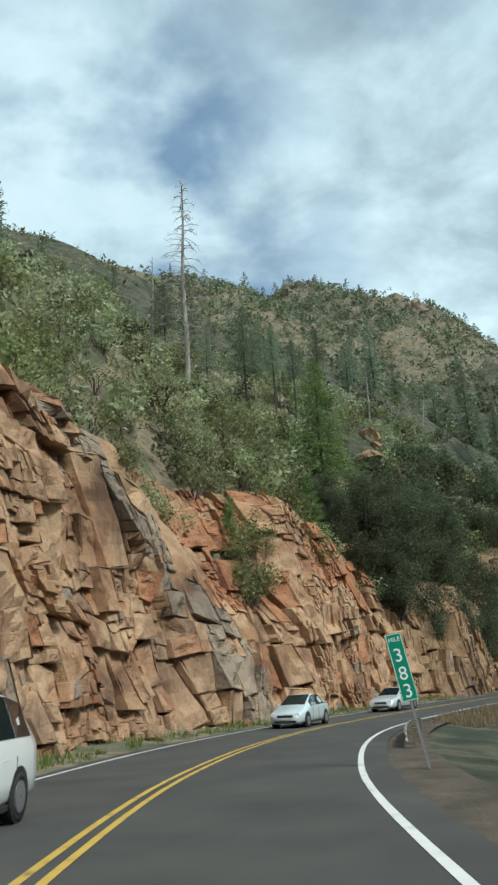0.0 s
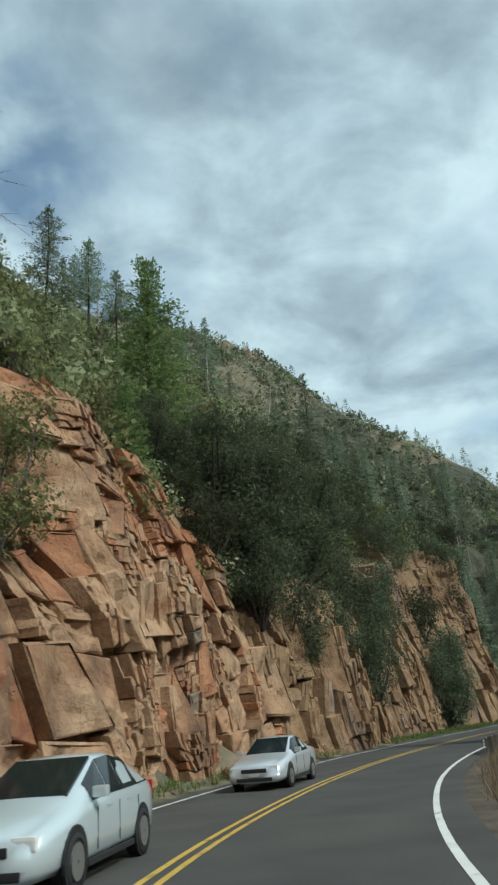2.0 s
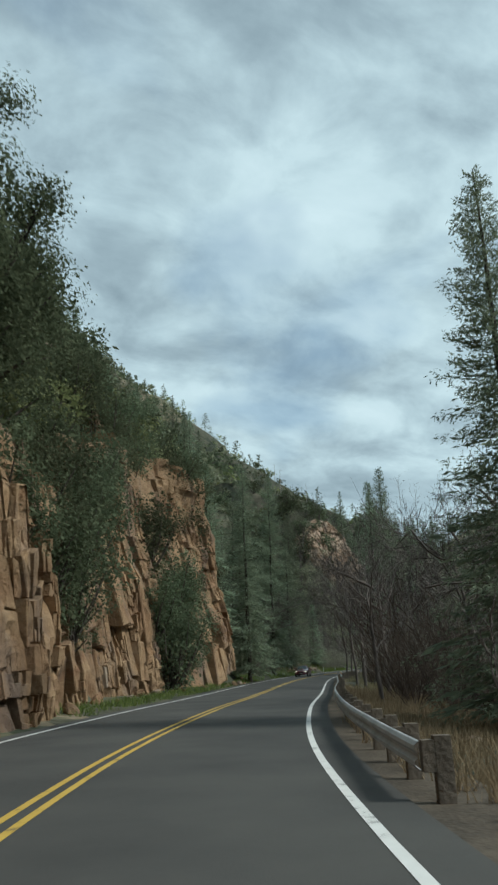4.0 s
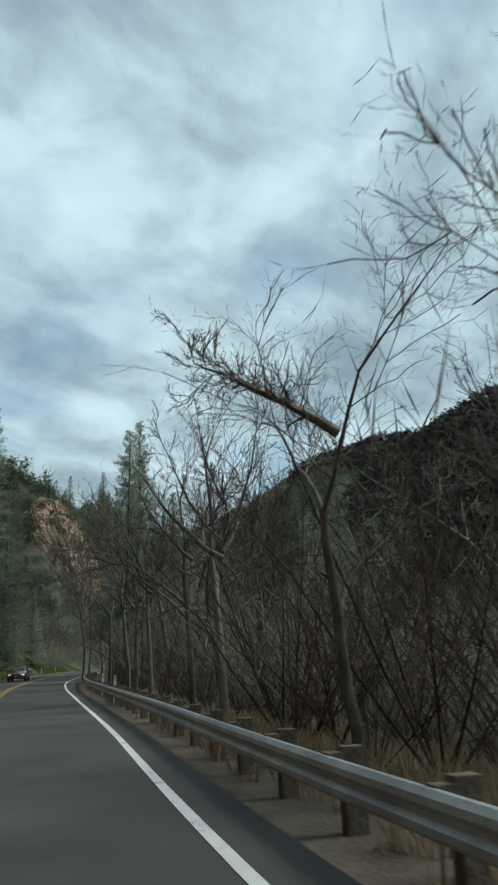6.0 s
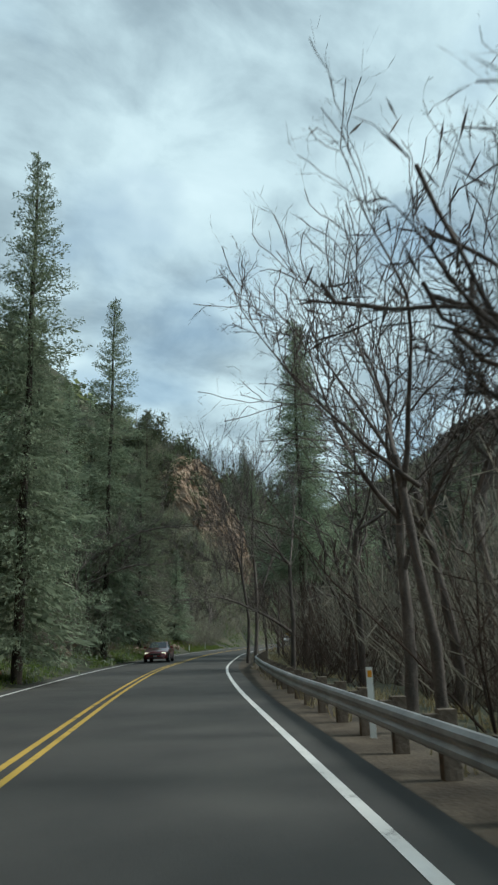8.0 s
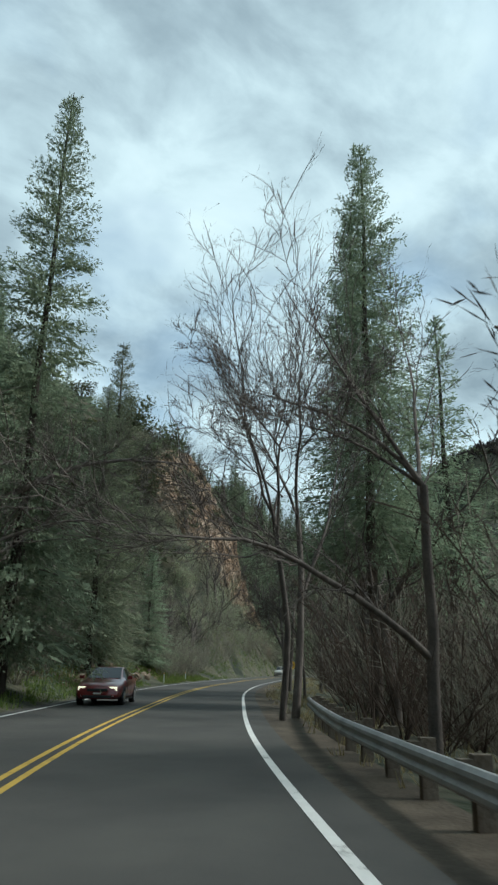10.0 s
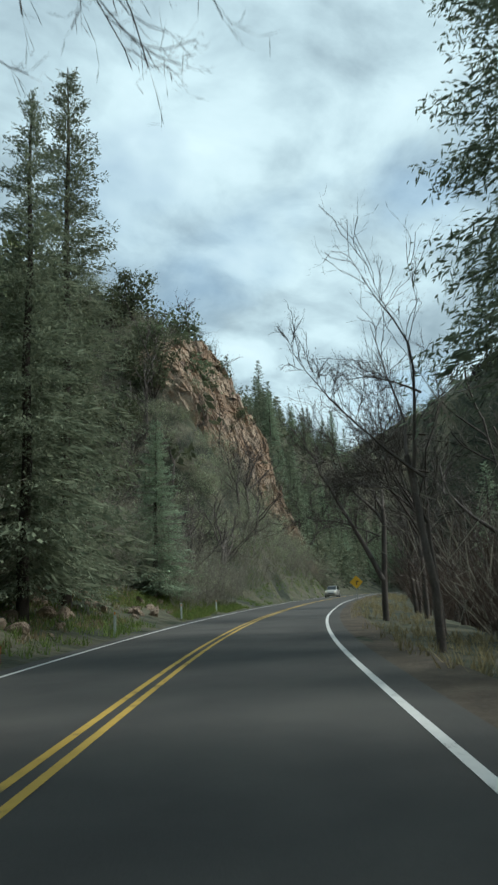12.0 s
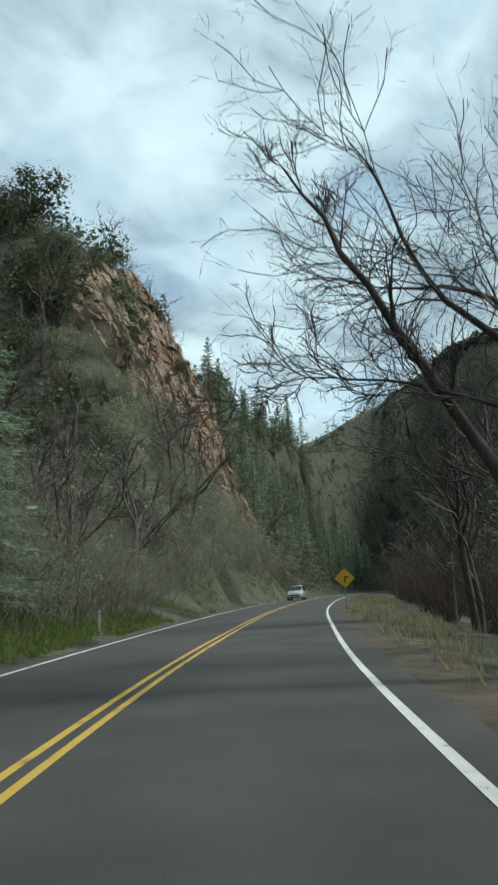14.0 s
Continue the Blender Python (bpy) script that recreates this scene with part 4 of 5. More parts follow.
def make_bare(v):
    t, b = bare_shape(15, 110 + v, (4, 3, 4, 3, 5)[v % 5], (0.5, 0.6, 0.55, 0.65, 0.5)[v % 5], 1.0, trunk_part=(0.36, 0.42, 0.3, 0.38, 0.25)[v % 5], fine=7, least=0.011)
    return plant("bare_tree", [t, b], [BARE_BARK, BARE_BARK], ["trunk", "crown"], "leafless dark tree with ascending branches beside the creek", "tree", "bare trees beside the road")


ARCHED = [   # height, where the trunk forks, its limbs
    (10.5, 0.46, 3, [(5.4, 176, 2.3, 1.5, 0.3, 0.09)], "leafless tree stretching a crooked limb over the guard rail"),
    (14.0, 0.50, 3, [(2.3, 218, 7.4, 4.6, 2.8, 0.085), (6.0, 200, 3.4, 1.8, 0.9, 0.05)], "leafless tree with a long limb reaching over the road"),
    (11.0, 0.55, 3, [(7.0, 23, 8.8, 6.0, 3.8, 0.14), (5.4, 12, 7.2, 4.0, 2.6, 0.08), (8.6, 30, 7.0, 3.2, 3.2, 0.06)], "leafless tree arching drooping branches over the road"),
    (13.0, 0.42, 3, [(2.2, 160, 3.9, 8.8, 0.8, 0.15), (4.4, 170, 4.6, 2.6, 1.7, 0.045)], "leafless tree with two stems leaning towards the road"),
    (12.0, 0.55, 3, [(7.4, 176, 3.2, 0.8, 2.2, 0.05), (6.0, 182, 3.2, 0.9, 1.5, 0.045), (9.0, 178, 3.0, 1.8, 1.2, 0.05)], "leafless tree with drooping outer branches"),
    (11.5, 0.55, 2, [(4.6, 176, 3.2, 2.6, -1.0, 0.05)], "slender leafless forked tree at the road edge"),
    (13.8, 0.45, 2, [(5.4, 180, 2.9, 1.1, -2.0, 0.12), (6.0, 172, 2.3, 1.6, -2.6, 0.07), (5.6, 4, 1.7, 2.0, -2.8, 0.10), (7.6, 188, 1.1, 1.6, -1.4, 0.05)], "tall leafless tree with heavy crooked limbs beyond the guard rail"),
    (12.7, 0.50, 2, [(5.8, 182, 2.2, 1.3, -1.5, 0.08), (6.4, 5, 1.1, 1.6, -1.8, 0.07), (5.2, 176, 1.7, 0.5, -0.4, 0.05)], "leafless tree with crooked open limbs beyond the guard rail"),
]


def make_arched(v):
    h, fork, forks, arches, label = ARCHED[v]
    t, b = bare_shape(h, (190, 191, 192, 193, 194, 255, 263, 263)[v], forks, 0.5 if v < 5 else 0.34, 1.0 if v < 5 else 0.85, trunk_part=fork, fine=8 if v < 5 else 5, least=0.010, stout=0.012, arches=arches)
    return plant("bare_tree", [t, b], [BARE_BARK, BARE_BARK], ["trunk", "crown"], label, "tree", "bare trees beside the road")


def make_sapling(v):
    t, b = bare_shape(7, 130 + v, 4, 0.5, 0.5, trunk_part=0.2, least=0.012, deep=2, fine=10)
    return plant("bare_sapling", [t, b], [BARE_BARK, BARE_BARK], ["trunk", "crown"], "thin leafless sapling in the roadside brush", "tree", "bare saplings in the brush")


def make_snag(v):
    t, b = snag_shape((25, 9, 6)[v % 3], 150 + v, (130, 14, 8)[v % 3], (0.15, 0.10, 0.08)[v % 3])
    return plant("dead_tree", [t, b], [DEAD_WOOD, DEAD_WOOD], ["trunk", "crown"], "bleached dead tree with short broken branches", "dead tree", "dead trees on the slope")


def make_olive_tree(v):
    w, c = shrub_shape(1.9, 2.5, 180 + v, 4600, 0.06, 24, True, 50, 0.15)
    return plant("oak_tree", [w, c], [BARE_BARK, OLIVE_LEAF], ["trunk", "crown"], "small upright olive green tree in a gully of the cliff", "tree", "small trees on the cliff")


for key, make in (("olive_tree", make_olive_tree), ("fir", make_fir), ("near_fir", make_near_fir), ("slim", make_slim), ("ponderosa", make_ponderosa), ("young", make_young_pine), ("oak", make_oak), ("full_oak", make_full_oak), ("small_oak", make_small_oak), ("slope_fir", make_slope_fir), ("sage", make_sage), ("olive", make_olive), ("bare", make_bare), ("arched", make_arched), ("sapling", make_sapling), ("snag", make_snag)):
    kind_of(key, make)
rnd = np.random.default_rng(7)


def sow(count, s0, s1, n_of, keep=None):
    """Scattered places along the road: s even, n by a function of s and a random number."""
    s = s0 + (s1 - s0) * (np.arange(count) + rnd.random(count)) / count
    n = n_of(s, rnd.random(count))
    x, y = on_road(s, n)
    z = ground_z(x, y)
    return s, n, x, y, z


# single trees that stand out
def lone(key, variant, s, n, height_m, full, turn=0.0, tilt=(0.0, 0.0), stretch=1.0):
    x, y = on_road(s, n)
    return put(key, variant, float(x), float(y), height_m / full / stretch, turn, 0.2, stretch=stretch, tilt=tilt)


x, y = on_road(54.1, 22.1)
put("snag", 0, float(x), float(y), 1.0, 0.4)
lone("snag", 1, 111, 29.6, 9, 9, 0.3, (0.05, -0.2))
lone("snag", 2, 104, 34, 9, 6, 1.0)
lone("snag", 1, 84, 27, 8, 9, 2.0)
lone("snag", 2, 118, 33, 10, 6, 0.5, (0.1, 0.1))
for s, n, h, v in ((70, 29, 15, 0), (74, 28, 15, 1), (66, 31, 9, 0), (79, 29, 13, 1), (62, 33, 12, 0), (90, 34, 13, 1)):
    lone("ponderosa", v, s, n, h, 16, s)
lone("young", 0, 66.9, 16.6, 18.0, 13, 0.0)
lone("young", 1, 58, 12.6, 7.5, 13, 1.0)
lone("young", 0, 47, 12.8, 5.0, 13, 2.0)
lone("near_fir", 0, 74, -8.0, 18.5, 24, 0.3)
for s, n, h, v in ((128, 10.5, 18, 0), (132.2, 6.8, 24.2, 0), (138, 12, 20, 2), (144, 9.5, 19, 3), (157, 7.9, 29.3, 0), (150, 12, 22, 2), (166, 13.5, 22, 3), (171, 11.5, 19, 1), (178.8, 9.3, 21.5, 3), (185.1, 10, 27.8, 0),
                   (189, 14, 15, 1), (201.3, 10.2, 12.5, 1), (158.5, -6.8, 28, 1), (171.7, -8.5, 34, 0), (177, -13, 24, 2), (166, -12.5, 24, 3)):
    near = s in (132.2, 157, 178.8, 185.1, 201.3, 158.5, 171.7)
    lone("near_fir" if near else "fir", (2 if n < 0 else 3 if s in (178.8, 185.1) else v % 2) if near else v, s, n, h, 24, s * 1.7, stretch={132.2: 1.2, 157: 1.35, 185.1: 1.1, 158.5: 1.2, 171.7: 1.4, 201.3: 0.72}.get(s, 1.0))
for s, n, h, v, tn in ((92.5, -10.2, 13, 1, 2.1), (108, -9.0, 12, 4, 1.0), (119, -4.8, 12.2, 2, 3.0), (127, -10.4, 19, 2, 5.0), (134, -7, 14, 1, 0.9), (123, -7.5, 14, 3, 2.4), (138, -9.5, 16, 4, 3.6),
                       (177.5, -5.0, 10.5, 0, 2.8), (197, -7.0, 13, 2, 3.7), (211, -7.5, 13, 4, 0.3), (222, -8.5, 13, 1, 1.3), (83, -13, 12, 3, 2.0), (87, -8.5, 12, 4, 2.0)):
    lone("bare", v, s, n, h, 15, tn)
for s, n, v, size in ((87.9, -4.5, 0, 1), (143, -5.0, 1, 1), (155, 8.5, 2, 1), (191, -4.4, 3, 1), (179.4, -5.4, 4, 1), (172, -3.9, 5, 1),
                      (101.5, -5.7, 6, 1), (105.2, -5.4, 7, 1), (110.5, -4.6, 7, 0.84), (114.5, -4.0, 5, 0.95)):
    x, y = on_road(s, n)
    put("arched", v, float(x), float(y), size, heading(s), 0.2)
for s, n, h, v, tn in ((151.5, -2.6, 17, 0, -0.75), (152.7, -3.1, 17.5, 1, 2.2)):
    lone("slim", v, s, n, h, 21, tn)

for s, n, h, v in ((70, 11.5, 10.2, 0), (74, 11, 10.0, 1), (67, 12.5, 10.8, 0), (78, 12, 8.6, 1), (62, 13.5, 7, 1)):
    lone("full_oak", v, s, n, h, 6.2, s)

x_, y_ = on_road(46.2, 10.9)
put("olive_tree", 0, float(x_), float(y_), 1.0, 0.5, 0.3, z=6.1)
x_, y_ = on_road(34, 12.5)
put("olive_tree", 1, float(x_), float(y_), 1.0, 2.5, 0.3)

# open woods high on the first hillside
s, n, x, y, z = sow(22, 38, 96, lambda s, r: 36 + 30 * r)
for k in range(len(s)):
    put("slope_fir", k % 3, x[k], y[k], 0.32 + 0.22 * rnd.random(), 6.28 * rnd.random(), 0.3)
for s, n, h in ((203, 36, 8), (206, 38, 10), (209, 37, 7), (212, 40, 9), (64.5, -4.4, 3), (330, 92, 11), (338, 96, 9), (347, 88, 12), (352, 101, 10), (361, 94, 9), (368, 84, 12), (374, 90, 10), (383, 78, 11)):
    lone("snag" if n > 0 else "sapling", 1 if n > 0 else 0, s, n, h, 9 if n > 0 else 7, s)
s, n, x, y, z = sow(6, 44, 96, lambda s, r: 34 + 24 * r)
for k in range(len(s)):
    put("snag", 1 + k % 2, x[k], y[k], 1.0 + 0.5 * rnd.random(), 6.28 * rnd.random(), 0.3)
# oaks over the walls and on the ledges
s, n, x, y, z = sow(70, 66, 134, lambda s, r: station(s, TOP_N) + 0.3 + 10 * r ** 1.3)
for k in range(len(s)):
    put("oak" if n[k] < station(s[k], TOP_N) + 3 else "small_oak", k % 3, x[k], y[k], 0.65 + 0.5 * rnd.random(), 6.28 * rnd.random(), 0.5)
for s_, n_, z_, sc in ((80.5, 9.6, 6.4, 0.75), (82, 8.9, 4.8, 0.75), (84, 9.0, 2.6, 0.65), (86, 9.6, 5.5, 0.85), (88, 10.2, 8.5, 0.8), (102, 9.8, 3.0, 0.7), (104, 8.9, 0.2, 0.95), (106, 9.6, 4.0, 0.9), (104, 10.8, 8.0, 0.9), (108, 9.2, 0.4, 0.85), (110, 9.8, 5.0, 0.7), (62.5, 10.5, 9.5, 0.7), (66, 9.2, 7.2, 0.8), (68, 9.8, 8.0, 0.9)):
    x_, y_ = on_road(s_, n_)
    put("oak", int(s_) % 3, float(x_), float(y_), sc, s_, 0.3, z=float(road_z(s_)) + z_)
# scrub rooted in the cracks of the far cliff
for k in range(16):
    s_, up = 246 + 2.4 * k, 0.15 + 0.8 * ((k * 0.618) % 1)
    fz, tz = float(station(s_, FOOT_Z)), float(station(s_, TOP_Z))
    z_ = fz + (tz - fz) * up
    x_, y_ = on_road(s_, float(face_n(np.array([s_]), np.array([z_]), 400)[0][0]) - 0.3)
    put("small_oak", k % 3, float(x_), float(y_), 0.22 + 0.02 * (k % 5), k * 1.1, 0.3, z=float(road_z(s_)) + z_)
# shrubs on the hillside over the first wall
s, n, x, y, z = sow(210, 14, 128, lambda s, r: station(s, TOP_N) + 0.6 + 24 * r ** 1.25)
for k in range(len(s)):
    put(("sage", "olive")[int(rnd.random() < 0.45)], k % 3, x[k], y[k], 0.7 + 0.8 * rnd.random(), 6.28 * rnd.random(), 0.25)
s, n, x, y, z = sow(64, 200, 280, lambda s, r: 21 + 24 * r)
for k in range(len(s)):
    put("small_oak", k % 3, x[k], y[k], 0.8 + 0.5 * rnd.random(), 6.28 * rnd.random(), 0.5)
s, n, x, y, z = sow(110, 14, 66, lambda s, r: station(s, TOP_N) + 0.2 + 14 * r ** 1.5)
for k in range(len(s)):
    put(("sage", "olive")[int(rnd.random() < 0.5)], k % 3, x[k], y[k], 0.7 + 0.6 * rnd.random(), 6.28 * rnd.random(), 0.1)
# saplings and firs beyond
s, n, x, y, z = sow(80, 72, 300, lambda s, r: -7.5 - 26 * r ** 1.2)
for k in range(len(s)):
    put("sapling", k % 4, x[k], y[k], 0.8 + 0.9 * rnd.random(), 6.28 * rnd.random(), 0.2)
s, n, x, y, z = sow(84, 132, 300, lambda s, r: 9.0 + np.where((s > 168) & (s < 200), 4.5, 0) + 20 * r ** 1.3)
for k in range(len(s)):
    put("sapling", k % 4, x[k], y[k], 0.8 + 0.9 * rnd.random(), 6.28 * rnd.random(), 0.2)
s, n, x, y, z = sow(96, 122, 420, lambda s, r: 15 + 48 * r + np.where((s > 186) & (s < 298), 34, 0))
for k in range(len(s)):
    put("slope_fir", k % 3, x[k], y[k], 0.45 + 0.5 * rnd.random(), 6.28 * rnd.random(), 0.4)
s, n, x, y, z = sow(32, 150, 420, lambda s, r: -14 - 40 * r)
for k in range(len(s)):
    put("sapling" if k % 3 else "slope_fir", k % 3, x[k], y[k], 0.7 + 0.5 * rnd.random(), 6.28 * rnd.random(), 0.4)


# ---- plants that nobody could count ----
def thicket(name, bases, x, y, z, scale, mat, label, category, stretch=1.0):
    pieces = []
    turn, pick = rnd.random(len(x)) * 6.28, rnd.integers(0, len(bases), len(x))
    for k in range(len(x)):
        p, f = bases[pick[k]]
        c, si = math.cos(turn[k]), math.sin(turn[k])
        q = p * scale[k]
        pieces.append((np.stack([q[:, 0] * c - q[:, 1] * si + x[k], q[:, 0] * si + q[:, 1] * c + y[k], q[:, 2] * stretch + z[k]], 1), f))
    p, f = joined(pieces)
    return tagged(new(name, quad_mesh(name, p, f, mat)), label, category, kind="stuff")


tiny_fir = [conifer_shape(10, 3.6, 360 + k, 0.03, 0.75, 0.5, 0.3, 1, 3.0, 0.45, 2)[1] for k in range(3)]
tiny_oak = [shrub_shape(3.0, 1.0, 370 + k, 12, 0.5, 6, False, 2, 0.6)[1] for k in range(4)]
small = [shrub_shape(1.5, 1.0, 300 + k, 75, 0.15, 6, False, 6, 0.27)[1] for k in range(4)]
for mat, a, s1, tag in ((SAGE_LEAF, 620, 96, "sage"), (OLIVE_GREY, 380, 130, "olive"), (OAK_LEAF, 330, 140, "oak")):
    s, n, x, y, z = sow(a, 0, s1, lambda s, r: station(s, TOP_N) + 2 + 68 * r)
    thicket("hillside_brush", small, x, y, z - 0.2, 0.7 + 1.1 * rnd.random(len(x)), mat, "scattered low brush covering the canyon slope", "brush")
fine = [shrub_shape(1.5, 1.0, 320 + k, 620, 0.05, 10, False, 22, 0.10)[1] for k in range(4)]
s, n, x, y, z = sow(170, 132, 305, lambda s, r: 9.6 + np.where((s > 168) & (s < 200), 3.6, 0) + 6 * r)
thicket("bank_brush", fine, x, y, z - 0.2, 0.7 + 0.9 * rnd.random(len(x)), OLIVE_GREY, "grey-green brush on the roadside bank", "brush")
s, n, x, y, z = sow(420, 132, 420, lambda s, r: 16 + 54 * r ** 1.3)
thicket("slope_brush", small, x, y, z - 0.2, 0.8 + 1.3 * rnd.random(len(x)), OLIVE_GREY, "grey-green brush on the wooded slope", "brush")
s, n, x, y, z = sow(300, 280, 480, lambda s, r: 9 + 46 * r)
thicket("slope_firs", tiny_fir, x, y, z - 0.4, 0.6 + 0.8 * rnd.random(len(x)), NEEDLES, "firs crowding the slope behind the cliff", "woods")
s, n, x, y, z = sow(800, 20, 300, lambda s, r: 36 + 150 * r ** 1.2)
thicket("slope_brush", tiny_oak, x, y, z - 0.4, 0.35 + 0.5 * rnd.random(len(x)), OLIVE_LEAF, "grey-green brush scattered over the upper slope", "brush")
s, n, x, y, z = sow(1500, 150, 560, lambda s, r: 18 + 120 * r ** 1.2)
thicket("slope_brush", tiny_oak, x, y, z - 0.4, 0.4 + 0.7 * rnd.random(len(x)), OAK_LEAF, "dark brush scattered over the upper slope", "brush")
s, n, x, y, z = sow(70, 276, 350, lambda s, r: 9 + 34 * r)
for k in range(len(s)):
    put("slope_fir", k % 3, x[k], y[k], 0.35 + 0.4 * rnd.random(), 6.28 * rnd.random(), 0.3)
s, n, x, y, z = sow(90, 345, 470, lambda s, r: 11 + 38 * r)
for k in range(len(s)):
    put("slope_fir", k % 3, x[k], y[k], 0.4 + 0.45 * rnd.random(), 6.28 * rnd.random(), 0.3)
# grey twiggy brush on both sides of the road farther on
def twig_cloud(r, tall, seed, count, long, wide):
    """Leafless brush: stems fanning out of one root, and a haze of twigs round them."""
    g = np.random.default_rng(seed)
    stems, c, w = [], [], []
    for k in range(7):
        d = unit(np.array([g.normal(0, 0.5), g.normal(0, 0.5), 1.0]))
        a = np.linspace(0, 1, 4)[:, None]
        p = d * a * tall * (0.7 + 0.4 * g.random()) + g.normal(0, 0.05, (4, 3)) * a
        stems.append(tube(p, [0.017, 0.013, 0.009, 0.005], 3))
        q = g.random((count // 7, 1)) ** 0.7
        c.append(d * q * tall + g.normal(0, 0.22 * r, (len(q), 3)) * q)
        w.append(unit(d + g.normal(0, 0.6, (len(q), 3)) + [0, 0, 0.25]))
    c, w = np.concatenate(c), np.concatenate(w)
    L = long * (0.4 + 0.9 * g.random((len(c), 1)))
    return joined(stems + [rhombs(c, w * L, unit(np.cross(w, g.normal(0, 1, w.shape))) * wide)])


twiggy = [twig_cloud(1.3, 3.2, 340 + k, 260, 0.30, 0.008) for k in range(4)]
s, n, x, y, z = sow(420, 134, 215, lambda s, r: 8.6 + np.where((s > 168) & (s < 200), 2.2, 0) + 14 * r ** 1.3)
thicket("bare_brush", twiggy, x, y, z - 0.2, 0.8 + 0.9 * rnd.random(len(x)), GREY_TWIG, "tangle of leafless grey brush on the bank", "brush")
s, n, x, y, z = sow(1100, 186, 305, lambda s, r: 7.8 + np.where(s < 200, 3.4, 0) + 26 * r ** 1.2)
thicket("bare_brush", twiggy, x, y, z - 0.2, 0.7 + 0.8 * rnd.random(len(x)), GREY_TWIG, "tangle of leafless grey brush under the far cliff", "brush")
s, n, x, y, z = sow(420, 204, 300, lambda s, r: 9 + 30 * r)
thicket("bank_brush", fine, x, y, z - 0.2, 0.6 + 0.9 * rnd.random(len(x)), OLIVE_GREY, "muted olive brush on the bank under the far cliff", "brush")
s, n, x, y, z = sow(900, 78, 320, lambda s, r: -5.6 - 44 * r ** 1.4 - np.where(s > 156, 2.8, 0))
thicket("bare_brush", twiggy, x, y, z - 0.2, 1.0 + 1.1 * rnd.random(len(x)), BROWN_TWIG, "tangle of leafless brown brush beside the creek", "brush")
s, n, x, y, z = sow(420, 88, 190, lambda s, r: -8 - 26 * r)
thicket("bare_brush", twiggy, x, y, z - 0.2, 1.5 + 0.9 * rnd.random(len(x)), GREY_TWIG, "tall leafless grey brush in the creek bed", "brush")

# woods on the far slopes
def on_slopes(x, y, right_side=False):
    z, s, n = height(x, y)
    ok = ((n > 45) & (not right_side)) | ((n < -60) & (z > 4))
    return x[ok], y[ok], z[ok]


for mat, bases, count in ((NEEDLES, tiny_fir, 380), (OLIVE_LEAF, tiny_oak, 1200), (SAGE_LEAF, tiny_oak, 900), (OAK_LEAF, tiny_oak, 900)):
    r, a = 70 + 720 * rnd.random(count) ** 0.75, np.radians(-130 + 175 * rnd.random(count))
    x, y, z = on_slopes(60 + np.sin(-a) * r, 90 + np.cos(a) * r)
    thicket("far_firs" if bases is tiny_fir else "far_brush", bases, x, y, z - 0.4, 0.6 + 0.7 * rnd.random(len(x)), mat, "distant woods covering the canyon slopes", "woods")
# the bare woods on the right carry the mountain's shade in their dark colour
for mat, bases, count, x0, x1, y0, y1 in ((OLIVE_GREY, tiny_oak, 1700, -60, 200, 230, 640), (OAK_LEAF, tiny_oak, 1500, -60, 200, 230, 640), (NEEDLES, tiny_fir, 160, -60, 260, 230, 640), (SHADED_TWIG, tiny_oak, 13000, 170, 610, 40, 480), (OAK_LEAF, tiny_oak, 500, 360, 600, 160, 470)):
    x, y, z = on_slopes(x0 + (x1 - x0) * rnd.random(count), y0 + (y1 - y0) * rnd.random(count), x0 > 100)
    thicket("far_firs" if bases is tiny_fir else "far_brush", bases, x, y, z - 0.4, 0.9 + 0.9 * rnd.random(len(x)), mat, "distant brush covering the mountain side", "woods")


# ---- verges, rocks ----
def blades(count, s0, s1, n0, n1, tall, wide, mat, name, label, per=7):
    """Tufts of grass: each a few bent blades."""
    s = s0 + (s1 - s0) * rnd.random(count)
    n = n0 + (n1 - n0) * rnd.random(count)
    keep = fbm(s / 5, n / 2, 3, 77) > -0.22
    s, n = s[keep], n[keep]
    x, y = on_road(s, n)
    z = ground_z(x, y)
    c = np.repeat(np.stack([x, y, z], 1), per, 0)
    k = len(c)
    c[:, :2] += rnd.normal(0, 0.10, (k, 2))
    h = tall * (0.4 + 0.8 * rnd.random((k, 1)))
    lean = np.concatenate([rnd.normal(0, 0.35, (k, 2)), np.ones((k, 1))], 1)
    a = rnd.random(k) * 6.28
    side = np.stack([np.cos(a), np.sin(a), 0 * a], 1) * wide
    p = np.stack([c - side, c + side, c + lean * h + side * 0.15, c + lean * h - side * 0.15], 1).reshape(-1, 3)
    return tagged(new(name, quad_mesh(name, p, np.arange(4 * k).reshape(k, 4), mat)), label, "grass", kind="stuff")


blades(1500, 14, 134, 6.5, 8.3, 0.28, 0.016, GRASS, "verge_grass", "short green grass along the foot of the cliff")
blades(4600, 134, 285, 6.5, 10.5, 0.30, 0.018, GRASS, "verge_grass", "green roadside grass below the wooded bank")
blades(3000, 192, 222, 6.5, 11.5, 0.22, 0.016, GRASS, "verge_grass", "short green grass on the bank")
blades(3600, 36, 100, -8.5, -2.6, 0.38, 0.018, DRY_GRASS, "dry_grass", "pale dry grass on the outer verge")
blades(900, 167, 201, 7.6, 13.5, 0.26, 0.018, DRY_GRASS, "dry_grass", "thin dry grass among the scree of the bank")
blades(1500, 100, 285, -7.5, -2.8, 0.34, 0.02, DRY_GRASS, "dry_grass", "pale dry grass on the outer verge")
for n0, n1 in ((-3.3, -2.06), (6.2, 6.75)):
    tagged(strip("shoulder", -58, 470, n0, n1, -0.03, GRAVEL, cols=3), "narrow gravel shoulder beside the asphalt", "road shoulder", kind="structure")


